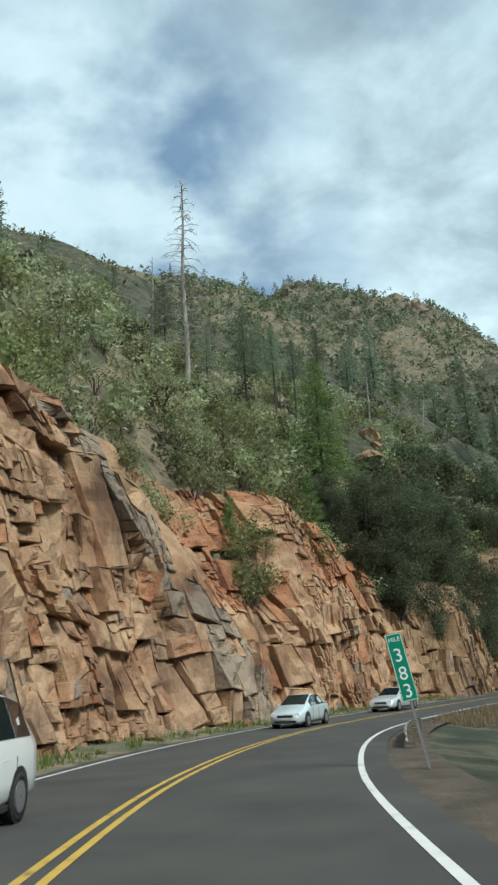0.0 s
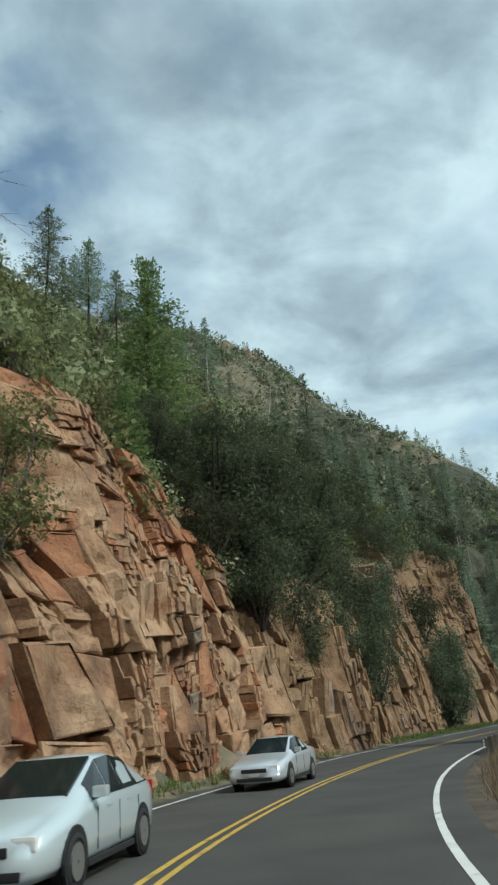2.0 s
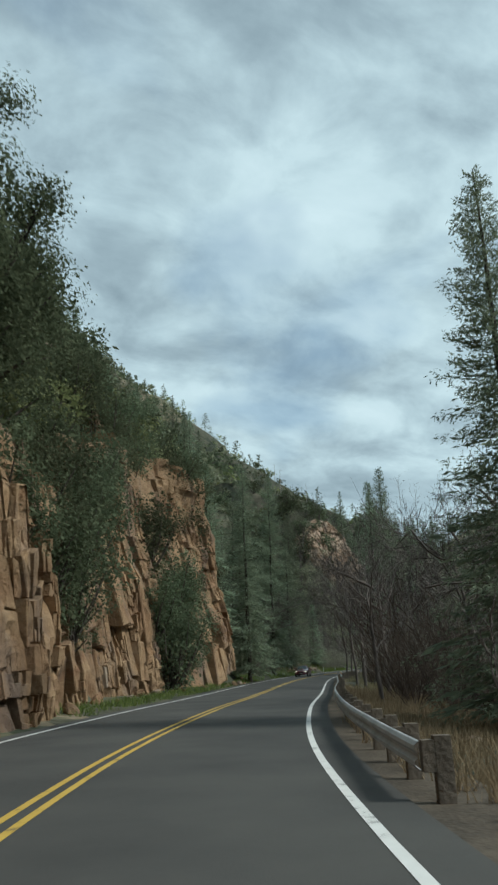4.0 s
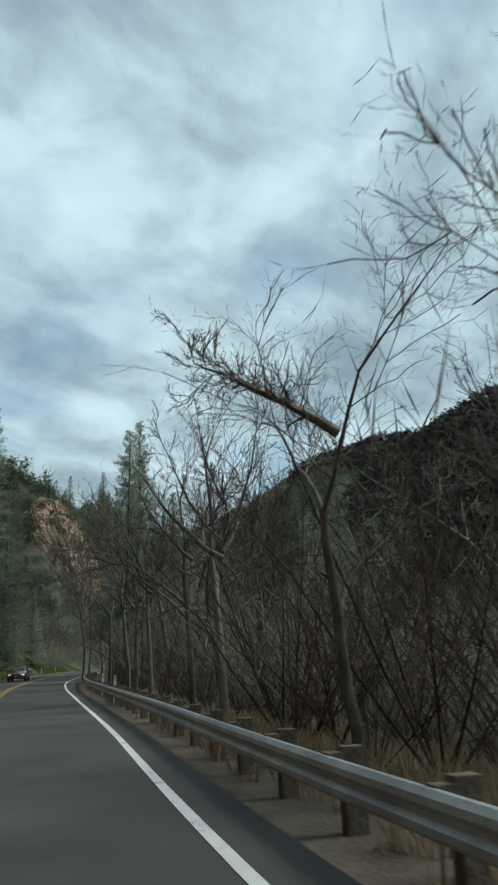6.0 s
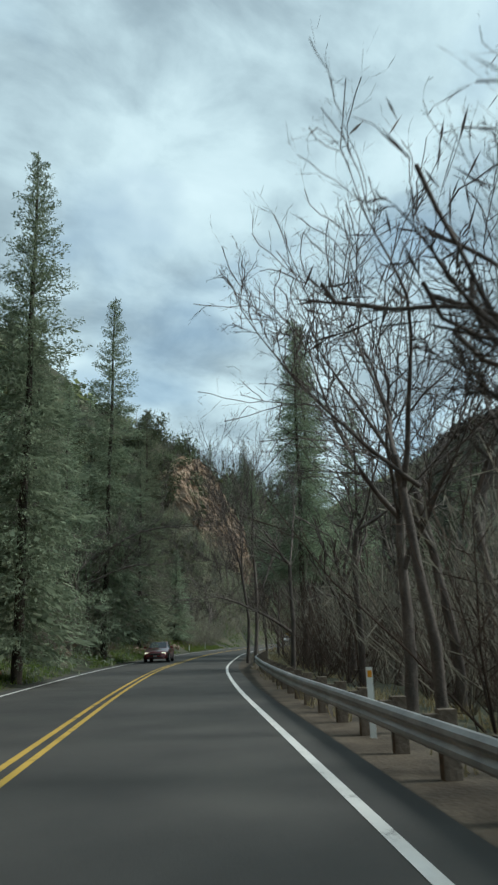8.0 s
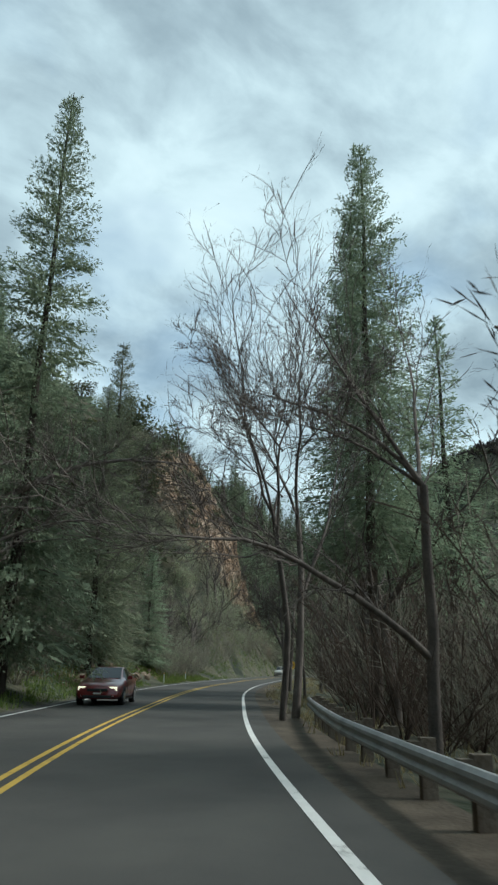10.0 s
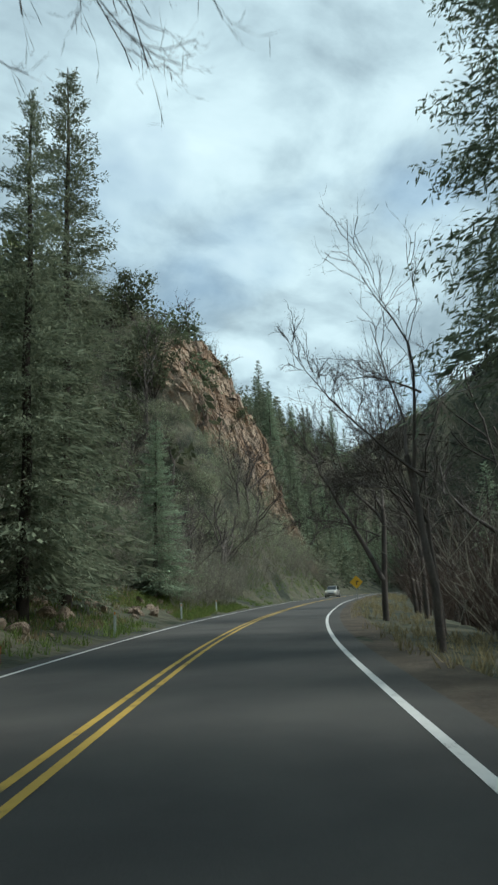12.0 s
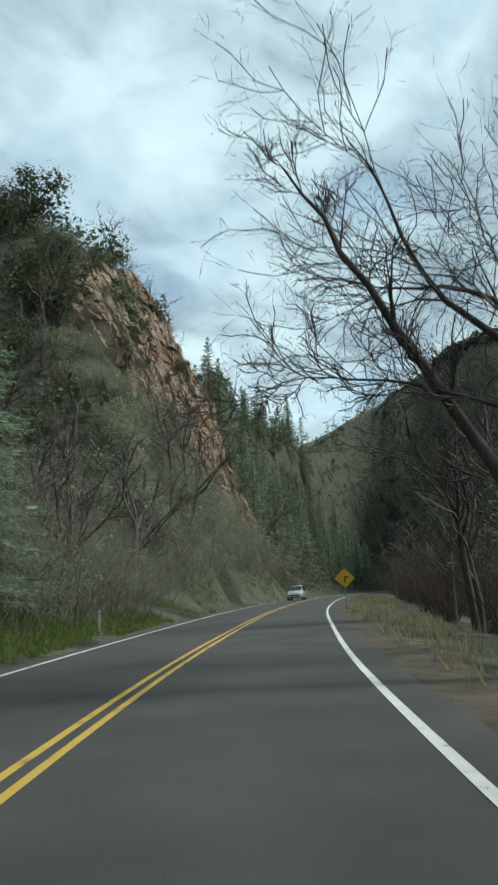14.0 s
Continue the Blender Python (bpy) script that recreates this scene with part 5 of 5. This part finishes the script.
def rock_mesh(seed, mat):
    g = random.Random(seed)
    bm = bmesh.new()
    bmesh.ops.create_icosphere(bm, subdivisions=2, radius=1.0)
    for v in bm.verts:
        d = v.co.normalized()
        k = 1.0
        for q in range(7):
            r = random.Random(seed * 31 + q)
            a = Vector((r.gauss(0, 1), r.gauss(0, 1), r.gauss(0, 1))).normalized()
            cut = 0.55 + 0.35 * r.random()
            if d.dot(a) * k > cut:
                k = cut / d.dot(a)
        v.co = d * k + Vector((g.gauss(0, 0.02), g.gauss(0, 0.02), g.gauss(0, 0.02)))
        v.co.z *= 0.75
    me = bpy.data.meshes.new("boulder")
    bm.to_mesh(me)
    bm.free()
    me.materials.append(mat)
    return me


ROCKS = [rock_mesh(k, (ORANGE_ROCK, TAN_ROCK, GREY_ROCK)[k % 3]) for k in range(6)]
for k in range(46):
    s_ = 12 + 122 * (k + rnd.random()) / 46
    n_ = float(station(s_, FOOT_N)) - 0.2 - 0.9 * rnd.random()
    x_, y_ = on_road(s_, n_)
    r_ = 0.10 + 0.28 * rnd.random() ** 2
    ob = new("boulder", ROCKS[k % 6])
    ob.matrix_basis = Matrix.LocRotScale((float(x_), float(y_), float(ground_z(x_, y_)[0]) + r_ * 0.3), Euler((rnd.random(), rnd.random(), 6 * rnd.random())), (r_ * 1.3, r_, r_))
    tagged(ob, "fallen sandstone rock at the foot of the cliff", "rock", "fallen rocks")
for k, (s_, n_, r_) in enumerate(((149, 10.8, 0.75), (150, 9.2, 0.6), (153, 9.8, 0.8), (156, 9.0, 0.5), (161, 10.2, 0.7), (147, 10.0, 0.6), (166, 9.4, 0.45), (97, -7.0, 0.4), (66, -4.8, 0.3), (63.5, -5.5, 0.4), (70, -5.2, 0.25), (158, 8.6, 0.35))):
    x_, y_ = on_road(s_, n_)
    z_ = float(ground_z(x_, y_)[0]) + r_ * 0.35
    ob = new("boulder", ROCKS[(2, 5)[k % 2]])
    ob.matrix_basis = Matrix.LocRotScale((float(x_), float(y_), z_), Euler((0.3, 0.2, s_)), (r_ * 1.3, r_, r_))
    tagged(ob, "grey sandstone boulder lying on the bank", "rock", "fallen rocks")


# scree on the bank, ledges on the hillside and crags under the far crest
for k in range(150):
    s_ = 168 + 32 * rnd.random()
    x_, y_ = on_road(s_, 7.8 + 5.4 * rnd.random())
    r_ = 0.10 + 0.38 * rnd.random() ** 2.4
    ob = new("boulder", ROCKS[(2, 5)[k % 2]])
    ob.matrix_basis = Matrix.LocRotScale((float(x_), float(y_), float(ground_z(x_, y_)[0]) + r_ * 0.25), Euler((rnd.random(), rnd.random(), 6 * rnd.random())), (r_ * 1.4, r_, r_ * 0.8))
    tagged(ob, "broken grey rock in the scree of the bank", "rock", "scree rocks")
for k in range(34):
    s_ = 62 + 60 * rnd.random()
    x_, y_ = on_road(s_, float(station(s_, TOP_N)) + 3 + 14 * rnd.random())
    r_ = 0.7 + 1.1 * rnd.random()
    ob = new("boulder", ROCKS[k % 6])
    ob.matrix_basis = Matrix.LocRotScale((float(x_), float(y_), float(ground_z(x_, y_)[0]) + r_ * 0.15), Euler((0.3 * rnd.random(), 0.3 * rnd.random(), 6 * rnd.random())), (r_ * 1.8, r_ * 1.2, r_))
    tagged(ob, "weathered sandstone ledge showing through the hillside brush", "rock", "ledges on the hillside")
CRAGS = [rock_mesh(20 + k, GREY_ROCK) for k in range(4)]
for (ax, ay, az), (bx, by, bz), count in zip(FAR_CREST[2:7], FAR_CREST[3:8], (5, 7, 14, 12, 8)):
    for k in range(count):
        w = (k + rnd.random()) / count
        off = 22 + 30 * rnd.random()
        x_, y_ = ax + (bx - ax) * w + (2 * rnd.random() - 1) * 8 - 0.35 * off, ay + (by - ay) * w - off
        r_ = 3 + 3 * rnd.random()
        ob = new("crag", CRAGS[k % 4])
        ob.matrix_basis = Matrix.LocRotScale((x_, y_, float(ground_z(x_, y_)[0]) - r_ * 0.15), Euler((0.2 * rnd.random(), 0.2 * rnd.random(), 6 * rnd.random())), (r_ * 1.2, r_ * 0.9, r_ * 1.4))
        tagged(ob, "dark banded crag under the mountain crest", "rock", "crags under the crest")


# ---- guard rails ----
def plain(name, col, rough=0.5, metal=0.0, emit=0.0, coat=0.0, spec=0.5):
    m = bpy.data.materials.new(name)
    m.use_nodes = True
    b = m.node_tree.nodes["Principled BSDF"]
    b.inputs["Base Color"].default_value = (*col, 1)
    b.inputs["Roughness"].default_value, b.inputs["Metallic"].default_value = rough, metal
    b.inputs["Coat Weight"].default_value, b.inputs["Specular IOR Level"].default_value = coat, spec
    if emit:
        b.inputs["Emission Color"].default_value, b.inputs["Emission Strength"].default_value = (*col, 1), emit
    return m


GALVANISED = material("galvanised_steel", [(0.35, (0.26, 0.26, 0.25)), (0.55, (0.38, 0.38, 0.37)), (0.7, (0.47, 0.47, 0.45))], 1.5, 6, 0.55, 0.15, 20.0, metal=0.35, bump_size=0.005)
POST_WOOD = material("weathered_post_wood", [(0.35, (0.10, 0.08, 0.06)), (0.6, (0.20, 0.165, 0.13)), (0.75, (0.27, 0.23, 0.19))], 3, 6, 0.9, 0.5, 15.0, (1, 1, 0.2), 0.2)
AMBER = plain("amber_reflector", (0.75, 0.33, 0.02), 0.3)


def box_bm(bm, x0, x1, y0, y1, z0, z1, bevel=0.0):
    made = bmesh.ops.create_cube(bm, size=1.0, matrix=Matrix.Translation(((x0 + x1) / 2, (y0 + y1) / 2, (z0 + z1) / 2)) @ Matrix.Diagonal((x1 - x0, y1 - y0, z1 - z0, 1)))
    if bevel:
        bmesh.ops.bevel(bm, geom=list({e for v in made["verts"] for e in v.link_edges}), offset=bevel, segments=2, affect="EDGES", profile=0.7)


def bm_mesh(name, bm, mat, smooth=False):
    me = bpy.data.meshes.new(name)
    bm.to_mesh(me)
    bm.free()
    me.materials.append(mat)
    if smooth:
        me.polygons.foreach_set("use_smooth", [True] * len(me.polygons))
    return me


def boxes(name, mat, *items, bevel=0.0):
    bm = bmesh.new()
    for b in items:
        box_bm(bm, *b, bevel)
    return bm_mesh(name, bm, mat)


# the W of the beam: outwards, up
W_BEAM = [(0.0, -0.155), (0.035, -0.15), (0.08, -0.11), (0.085, -0.06), (0.04, -0.015), (0.04, 0.015), (0.085, 0.06), (0.08, 0.11), (0.035, 0.15), (0.0, 0.155)]
W_BEAM += [(o - 0.004, u * 0.99) for o, u in reversed(W_BEAM)] + W_BEAM[:1]
RAIL_POST = boxes("post", POST_WOOD, (-0.075, 0.075, -0.1, 0.1, -0.7, 0.42), bevel=0.012)
RAIL_BLOCK = boxes("spacer", POST_WOOD, (-0.07, 0.07, -0.075, 0.075, -0.17, 0.17), bevel=0.008)


def guard_rail(s0, s1, n_of, top, label):
    """Steel W-beam panels, overlapping, on wooden posts."""
    ob = new("guard_rail")
    tagged(ob, label, "guard rail", "guard rails")
    s = s0
    while s < s1 - 0.1:
        e = min(s + 3.81, s1)
        pts = []
        for q in np.linspace(s, e + 0.12, 5):
            x, y = on_road(q, n_of(q))
            h = heading(q)
            for o, u in W_BEAM:
                pts.append((float(x) - math.cos(h) * o, float(y) - math.sin(h) * o, float(road_z(q)) + top - 0.155 + u))
        part("beam", mesh_of("beam", pts, grid_faces(5, len(W_BEAM)), GALVANISED), ob)
        for q in (s, s + 1.905):
            if q < s1:
                x, y = on_road(q, n_of(q) - 0.24)
                p = part("post", RAIL_POST, ob)
                p.matrix_basis = pose(float(x), float(y), float(road_z(q)) + top - 0.36, 0, 0, math.degrees(heading(q)) + 90)
                x, y = on_road(q, n_of(q) - 0.07)
                p = part("spacer", RAIL_BLOCK, ob)
                p.matrix_basis = pose(float(x), float(y), float(road_z(q)) + top - 0.155, 0, 0, math.degrees(heading(q)) + 90)
        s = e
    return ob


guard_rail(21.5, 29.5, lambda q: -2.7, 0.42, "short galvanised steel guard rail on wooden posts")
guard_rail(61, 153, lambda q: float(np.interp(q, [61, 66, 80, 120, 142, 153], [-2.25, -2.4, -2.45, -2.5, -3.0, -3.6])), 0.62, "long galvanised steel guard rail on wooden posts")


# ---- signs ----
GREEN_SIGN = plain("green_sign_face", (0.0, 0.20, 0.115), 0.45)
WHITE_SIGN = plain("white_sign_lettering", (0.75, 0.78, 0.76), 0.5)
YELLOW_SIGN = plain("yellow_sign_face", (0.72, 0.40, 0.02), 0.45)
BLACK_SIGN = plain("black_sign_print", (0.02, 0.02, 0.02), 0.5)
SIGN_STEEL = plain("sign_post_steel", (0.28, 0.29, 0.29), 0.5, 0.6)


def letters(text, size, mat, name):
    cu = bpy.data.curves.new(name, "FONT")
    cu.body, cu.size, cu.align_x, cu.align_y, cu.extrude = text, size, "CENTER", "CENTER", 0.002
    tmp = bpy.data.objects.new(name, cu)
    me = bpy.data.meshes.new_from_object(tmp)
    bpy.data.objects.remove(tmp)
    me.materials.clear()
    me.materials.append(mat)
    return me


def sign_at(ob, s, n, turn=0.0, lean=0.0, z=0.0):
    x, y = on_road(s, n)
    ob.matrix_basis = Matrix.Translation((float(x), float(y), float(road_z(s)) + z)) @ Matrix.Rotation(heading(s) + turn, 4, "Z") @ Matrix.Rotation(lean, 4, "Y")


mile = tagged(new("mile_marker"), "leaning green mile marker sign on a thin steel post", "road sign")
part("post", boxes("post", SIGN_STEEL, (-0.025, 0.025, 0.012, 0.04, -1.4, 2.35)), mile)
panel = part("panel", boxes("panel", GREEN_SIGN, (-0.165, 0.165, -0.002, 0.010, 1.08, 2.42), bevel=0.002), mile)
part("border", boxes("border", WHITE_SIGN, (-0.157, 0.157, -0.006, -0.003, 2.397, 2.409), (-0.157, 0.157, -0.006, -0.003, 1.091, 1.103), (-0.157, -0.145, -0.006, -0.003, 1.103, 2.397), (0.145, 0.157, -0.006, -0.003, 1.103, 2.397)), panel)
for txt, z, size in (("MILE", 2.29, 0.125), ("3", 1.97, 0.37), ("8", 1.61, 0.37), ("3", 1.27, 0.37)):
    q = part("word" if len(txt) > 1 else "digit", letters(txt, size, WHITE_SIGN, "digit"), panel)
    q.matrix_basis = pose(0, -0.006, z, 90, 0, 0)
sign_at(mile, 15.7, -2.75, 0.0, radians(-9.5), 0.15)

warn = tagged(new("warning_sign"), "yellow diamond curve warning sign on a post", "road sign")
part("post", boxes("post", SIGN_STEEL, (-0.03, 0.03, 0.012, 0.05, -1.2, 2.9)), warn)
face = part("panel", boxes("panel", YELLOW_SIGN, (-0.46, 0.46, -0.002, 0.010, -0.46, 0.46), bevel=0.003), warn)
face.matrix_basis = pose(0, 0, 2.3, 0, 45, 0)
q = part("arrow", boxes("arrow", BLACK_SIGN, (-0.05, 0.05, -0.006, -0.003, -0.28, 0.08), (-0.05, 0.24, -0.0065, -0.0035, 0.02, 0.12)), face)
q.matrix_basis = pose(0, 0, 0, 0, -45, 0)
sign_at(warn, 228, -2.7, z=-0.4)

for s_, n_ in ((181, 6.6), (206, 7.0), (195, 6.9), (108, -2.75), (114, -2.75), (236, 7.0)):
    d = tagged(new("delineator"), "thin white roadside delineator post", "marker post", "delineators")
    part("post", boxes("post", WHITE_SIGN, (-0.05, 0.05, -0.008, 0.008, -0.4, 1.0), bevel=0.004), d)
    part("reflector", boxes("reflector", AMBER, (-0.035, 0.035, -0.013, -0.0095, 0.85, 0.95)), d)
    sign_at(d, s_, n_)


# ---- vehicles ----
GLASS = plain("tinted_car_glass", (0.012, 0.016, 0.018), 0.06)
TYRE = plain("tyre_rubber", (0.018, 0.018, 0.018), 0.85)
RIM = plain("alloy_rim", (0.42, 0.43, 0.44), 0.35, 0.8)
BLACK_TRIM = plain("black_plastic_trim", (0.02, 0.02, 0.022), 0.6)
LENS = plain("headlight_lens", (0.75, 0.76, 0.74), 0.12)
LIT_LENS = plain("lit_headlight", (1.0, 0.86, 0.62), 0.2, emit=0.9)
TAIL = plain("tail_light_lens", (0.32, 0.01, 0.01), 0.2)
PLATE = plain("number_plate", (0.6, 0.6, 0.56), 0.5)


def car(label, paint, shape, lit=False):
    """shape: length, width, and rows of (x from the nose, belt z, top z, half-width factor, roof half-width factor)."""
    L, W, rows, roof0, roof1, wheels = shape
    ob = tagged(new("car"), label, "car", "cars on the road")
    X, ring = [], []
    for x, belt, top, wf, rf in rows:
        w, t = W / 2 * wf, W / 2 * rf
        half = [(0.0, 0.22), (w * 0.86, 0.22), (w * 0.97, 0.32), (w, 0.52), (w * 0.99, belt - 0.1), (w * 0.955, belt), (t + (w * 0.95 - t) * 0.35, belt + (top - belt) * 0.62), (t, top - 0.045), (t * 0.86, top - 0.012), (0.0, top)]
        ring.append([(-y, x - L / 2, z) for y, z in half] + [(y, x - L / 2, z) for y, z in half[-2:0:-1]])
    k = len(ring[0])
    pts = [p for r in ring for p in r]
    faces = [[i * k + j, i * k + (j + 1) % k, (i + 1) * k + (j + 1) % k, (i + 1) * k + j] for i in range(len(ring) - 1) for j in range(k)]
    faces += [list(range(k))[::-1], [(len(ring) - 1) * k + j for j in range(k)]]
    body = part("body", mesh_of("body", pts, faces, paint, True), ob)
    # glass: set a little outside the cabin
    def pane(name, corners, out, lift=0.012):
        a, b, c, d = [Vector(v) for v in corners]
        nrm = (b - a).cross(d - a).normalized() * lift
        if nrm.dot(Vector(out)) < 0:
            nrm = -nrm
        mid = (a + b + c + d) / 4
        vs = [v + (mid - v) * 0.06 + nrm for v in (a, b, c, d)]
        part(name, mesh_of(name, [tuple(v) for v in vs] + [tuple(v - nrm * 2.5) for v in vs], [(0, 1, 2, 3), (4, 7, 6, 5), (0, 4, 5, 1), (1, 5, 6, 2), (2, 6, 7, 3), (3, 7, 4, 0)], GLASS), ob)

    def pt(i, j):
        return ring[i][j]
    f0, f1, r0, r1 = roof0
    pane("windscreen", (pt(f0, 7), pt(f0, k - 7), pt(f1, k - 7), pt(f1, 7)), (0, -1, 1), 0.05)
    pane("rear_window", (pt(r1, 7), pt(r1, k - 7), pt(r0, k - 7), pt(r0, 7)), (0, 1, 1), 0.05)
    cuts = roof1
    for a, b in zip(cuts, cuts[1:]):
        for lo, hi, sx in ((5, 7, -1), (k - 5, k - 7, 1)):
            pane("side_window", (pt(a, lo), pt(b, lo), pt(b, hi), pt(a, hi)), (sx, 0, 0.2))
    # wheels
    for wx in wheels:
        for sx in (-1, 1):
            whl = part("wheel", mesh_of("wheel", *[v.tolist() for v in tube([[-0.11, 0, 0], [-0.105, 0, 0], [0.105, 0, 0], [0.11, 0, 0]], [0.25, 0.31, 0.31, 0.25], 20)], TYRE, True), ob)
            whl.matrix_basis = pose(sx * (W / 2 - 0.095), wx - L / 2, 0.31)
            rim = part("rim", mesh_of("rim", *[v.tolist() for v in tube([[-0.118, 0, 0], [-0.117, 0, 0], [0.117, 0, 0], [0.118, 0, 0]], [0.02, 0.205, 0.205, 0.02], 14)], RIM), whl)
            arch = part("wheel_arch", mesh_of("wheel_arch", *[v.tolist() for v in tube([[-0.02, 0, 0], [-0.019, 0, 0], [0.019, 0, 0], [0.02, 0, 0]], [0.05, 0.37, 0.37, 0.05], 20)], BLACK_TRIM), ob)
            arch.matrix_basis = pose(sx * (W / 2 - 0.018), wx - L / 2, 0.34)
    zb = rows[1][1]
    lens = LIT_LENS if lit else LENS
    for sx in (-1, 1):
        part("headlight", boxes("headlight", lens, (sx * W * 0.33 - 0.15, sx * W * 0.33 + 0.15, -L / 2 + 0.005, -L / 2 + 0.34, zb - 0.13, zb + 0.035), bevel=0.04), ob)
        part("fog_light", boxes("fog_light", LENS, (sx * W * 0.335 - 0.06, sx * W * 0.335 + 0.06, -L / 2 + 0.0, -L / 2 + 0.16, 0.30, 0.37), bevel=0.02), ob)
        part("sill", boxes("sill", BLACK_TRIM, (sx * W * 0.485 - 0.02, sx * W * 0.485 + 0.02, -L / 2 + wheels[0] + 0.42, -L / 2 + wheels[1] - 0.42, 0.19, 0.27), bevel=0.015), ob)
        for hx in (0.36, 0.56, 0.76):
            part("door_gap", boxes("door_gap", BLACK_TRIM, (sx * W * 0.4985 - 0.004, sx * W * 0.4985 + 0.004, -L / 2 + L * hx - 0.006, -L / 2 + L * hx + 0.006, 0.34, 0.84)), ob)
        part("tail_light", boxes("tail_light", TAIL, (sx * W * 0.40 - 0.09, sx * W * 0.40 + 0.09, L / 2 - 0.16, L / 2 + 0.012, 0.75, 0.98), bevel=0.03), ob)
        part("mirror", boxes("mirror", paint, (sx * (W / 2 + 0.07) - 0.10, sx * (W / 2 + 0.07) + 0.10, -L / 2 + rows[f0][0] + 0.28, -L / 2 + rows[f0][0] + 0.42, 0.95, 1.09), bevel=0.03), ob)
        for hx in (0.44, 0.64):
            part("door_handle", boxes("door_handle", paint, (sx * W / 2 * 0.985 - 0.015, sx * W / 2 * 0.985 + 0.015, -L / 2 + L * hx, -L / 2 + L * hx + 0.18, 0.80, 0.83), bevel=0.008), ob)
    part("grille", boxes("grille", BLACK_TRIM, (-0.40, 0.40, -L / 2 - 0.010, -L / 2 + 0.10, 0.485, 0.605), bevel=0.03), ob)
    part("bumper_intake", boxes("bumper_intake", BLACK_TRIM, (-0.56, 0.56, -L / 2 - 0.012, -L / 2 + 0.10, 0.25, 0.36), bevel=0.03), ob)
    part("number_plate", boxes("number_plate", PLATE, (-0.15, 0.15, -L / 2 - 0.024, -L / 2 - 0.006, 0.39, 0.455)), ob)
    return ob


def stand(ob, s, n):
    x, y = on_road(s, n)
    ob.matrix_basis = pose(float(x), float(y), float(road_z(s)) + 0.006, 0, 0, math.degrees(heading(s)))


HATCH = (4.4, 1.74, [(0.0, 0.60, 0.66, 0.78, 0.60), (0.12, 0.66, 0.74, 0.90, 0.66), (0.6, 0.76, 0.88, 0.98, 0.72), (1.15, 0.86, 1.02, 1.0, 0.74), (1.5, 0.90, 1.16, 1.0, 0.74), (2.15, 0.93, 1.46, 1.0, 0.66), (2.7, 0.94, 1.49, 1.0, 0.66), (3.4, 0.96, 1.40, 1.0, 0.64), (4.0, 0.98, 1.22, 0.97, 0.62), (4.3, 0.94, 1.05, 0.92, 0.62), (4.4, 0.80, 0.88, 0.86, 0.62)], (3, 5, 7, 9), (4, 5, 6, 7, 8), (0.85, 3.55))
SEDAN = (4.8, 1.82, [(0.0, 0.58, 0.64, 0.80, 0.62), (0.12, 0.64, 0.74, 0.92, 0.68), (0.7, 0.76, 0.86, 0.99, 0.74), (1.4, 0.86, 0.98, 1.0, 0.76), (1.7, 0.89, 1.08, 1.0, 0.76), (2.35, 0.92, 1.42, 1.0, 0.64), (2.9, 0.93, 1.46, 1.0, 0.64), (3.5, 0.95, 1.38, 1.0, 0.64), (4.15, 0.98, 1.10, 0.98, 0.66), (4.65, 0.97, 1.05, 0.94, 0.70), (4.8, 0.80, 0.90, 0.88, 0.68)], (3, 5, 7, 8), (4, 5, 6, 7), (0.95, 3.8))
SUV = (4.7, 1.88, [(0.0, 0.70, 0.78, 0.84, 0.70), (0.12, 0.76, 0.90, 0.94, 0.76), (0.7, 0.92, 1.04, 1.0, 0.80), (1.3, 1.0, 1.12, 1.0, 0.80), (1.6, 1.03, 1.24, 1.0, 0.80), (2.1, 1.05, 1.66, 1.0, 0.72), (2.8, 1.06, 1.72, 1.0, 0.72), (3.6, 1.06, 1.70, 1.0, 0.72), (4.3, 1.05, 1.60, 0.98, 0.70), (4.6, 1.02, 1.15, 0.94, 0.74), (4.7, 0.85, 0.95, 0.90, 0.74)], (3, 5, 8, 9), (4, 5, 6, 7, 8), (0.95, 3.7))
stand(car("white sport utility vehicle in the oncoming lane", plain("white_car_paint", (0.72, 0.74, 0.73), 0.25, 0.0, coat=0.6), SUV), 9.7, 4.5)
stand(car("pale silver-blue hatchback in the oncoming lane", plain("pale_silver_paint", (0.60, 0.68, 0.70), 0.3, 0.3, coat=0.8), HATCH), 37.4, 3.9)
stand(car("silver sedan in the oncoming lane", plain("silver_paint", (0.62, 0.65, 0.67), 0.3, 0.4, coat=0.8), SEDAN), 52.0, 3.9)
stand(car("dark red sedan with its headlights on", plain("dark_red_paint", (0.16, 0.012, 0.014), 0.28, 0.1, coat=0.8), SEDAN, True), 159.6, 4.2)
stand(car("light coloured car with its headlights on, far along the road", plain("beige_paint", (0.42, 0.40, 0.36), 0.3, 0.2, coat=0.6), SUV, True), 268, 4.0)
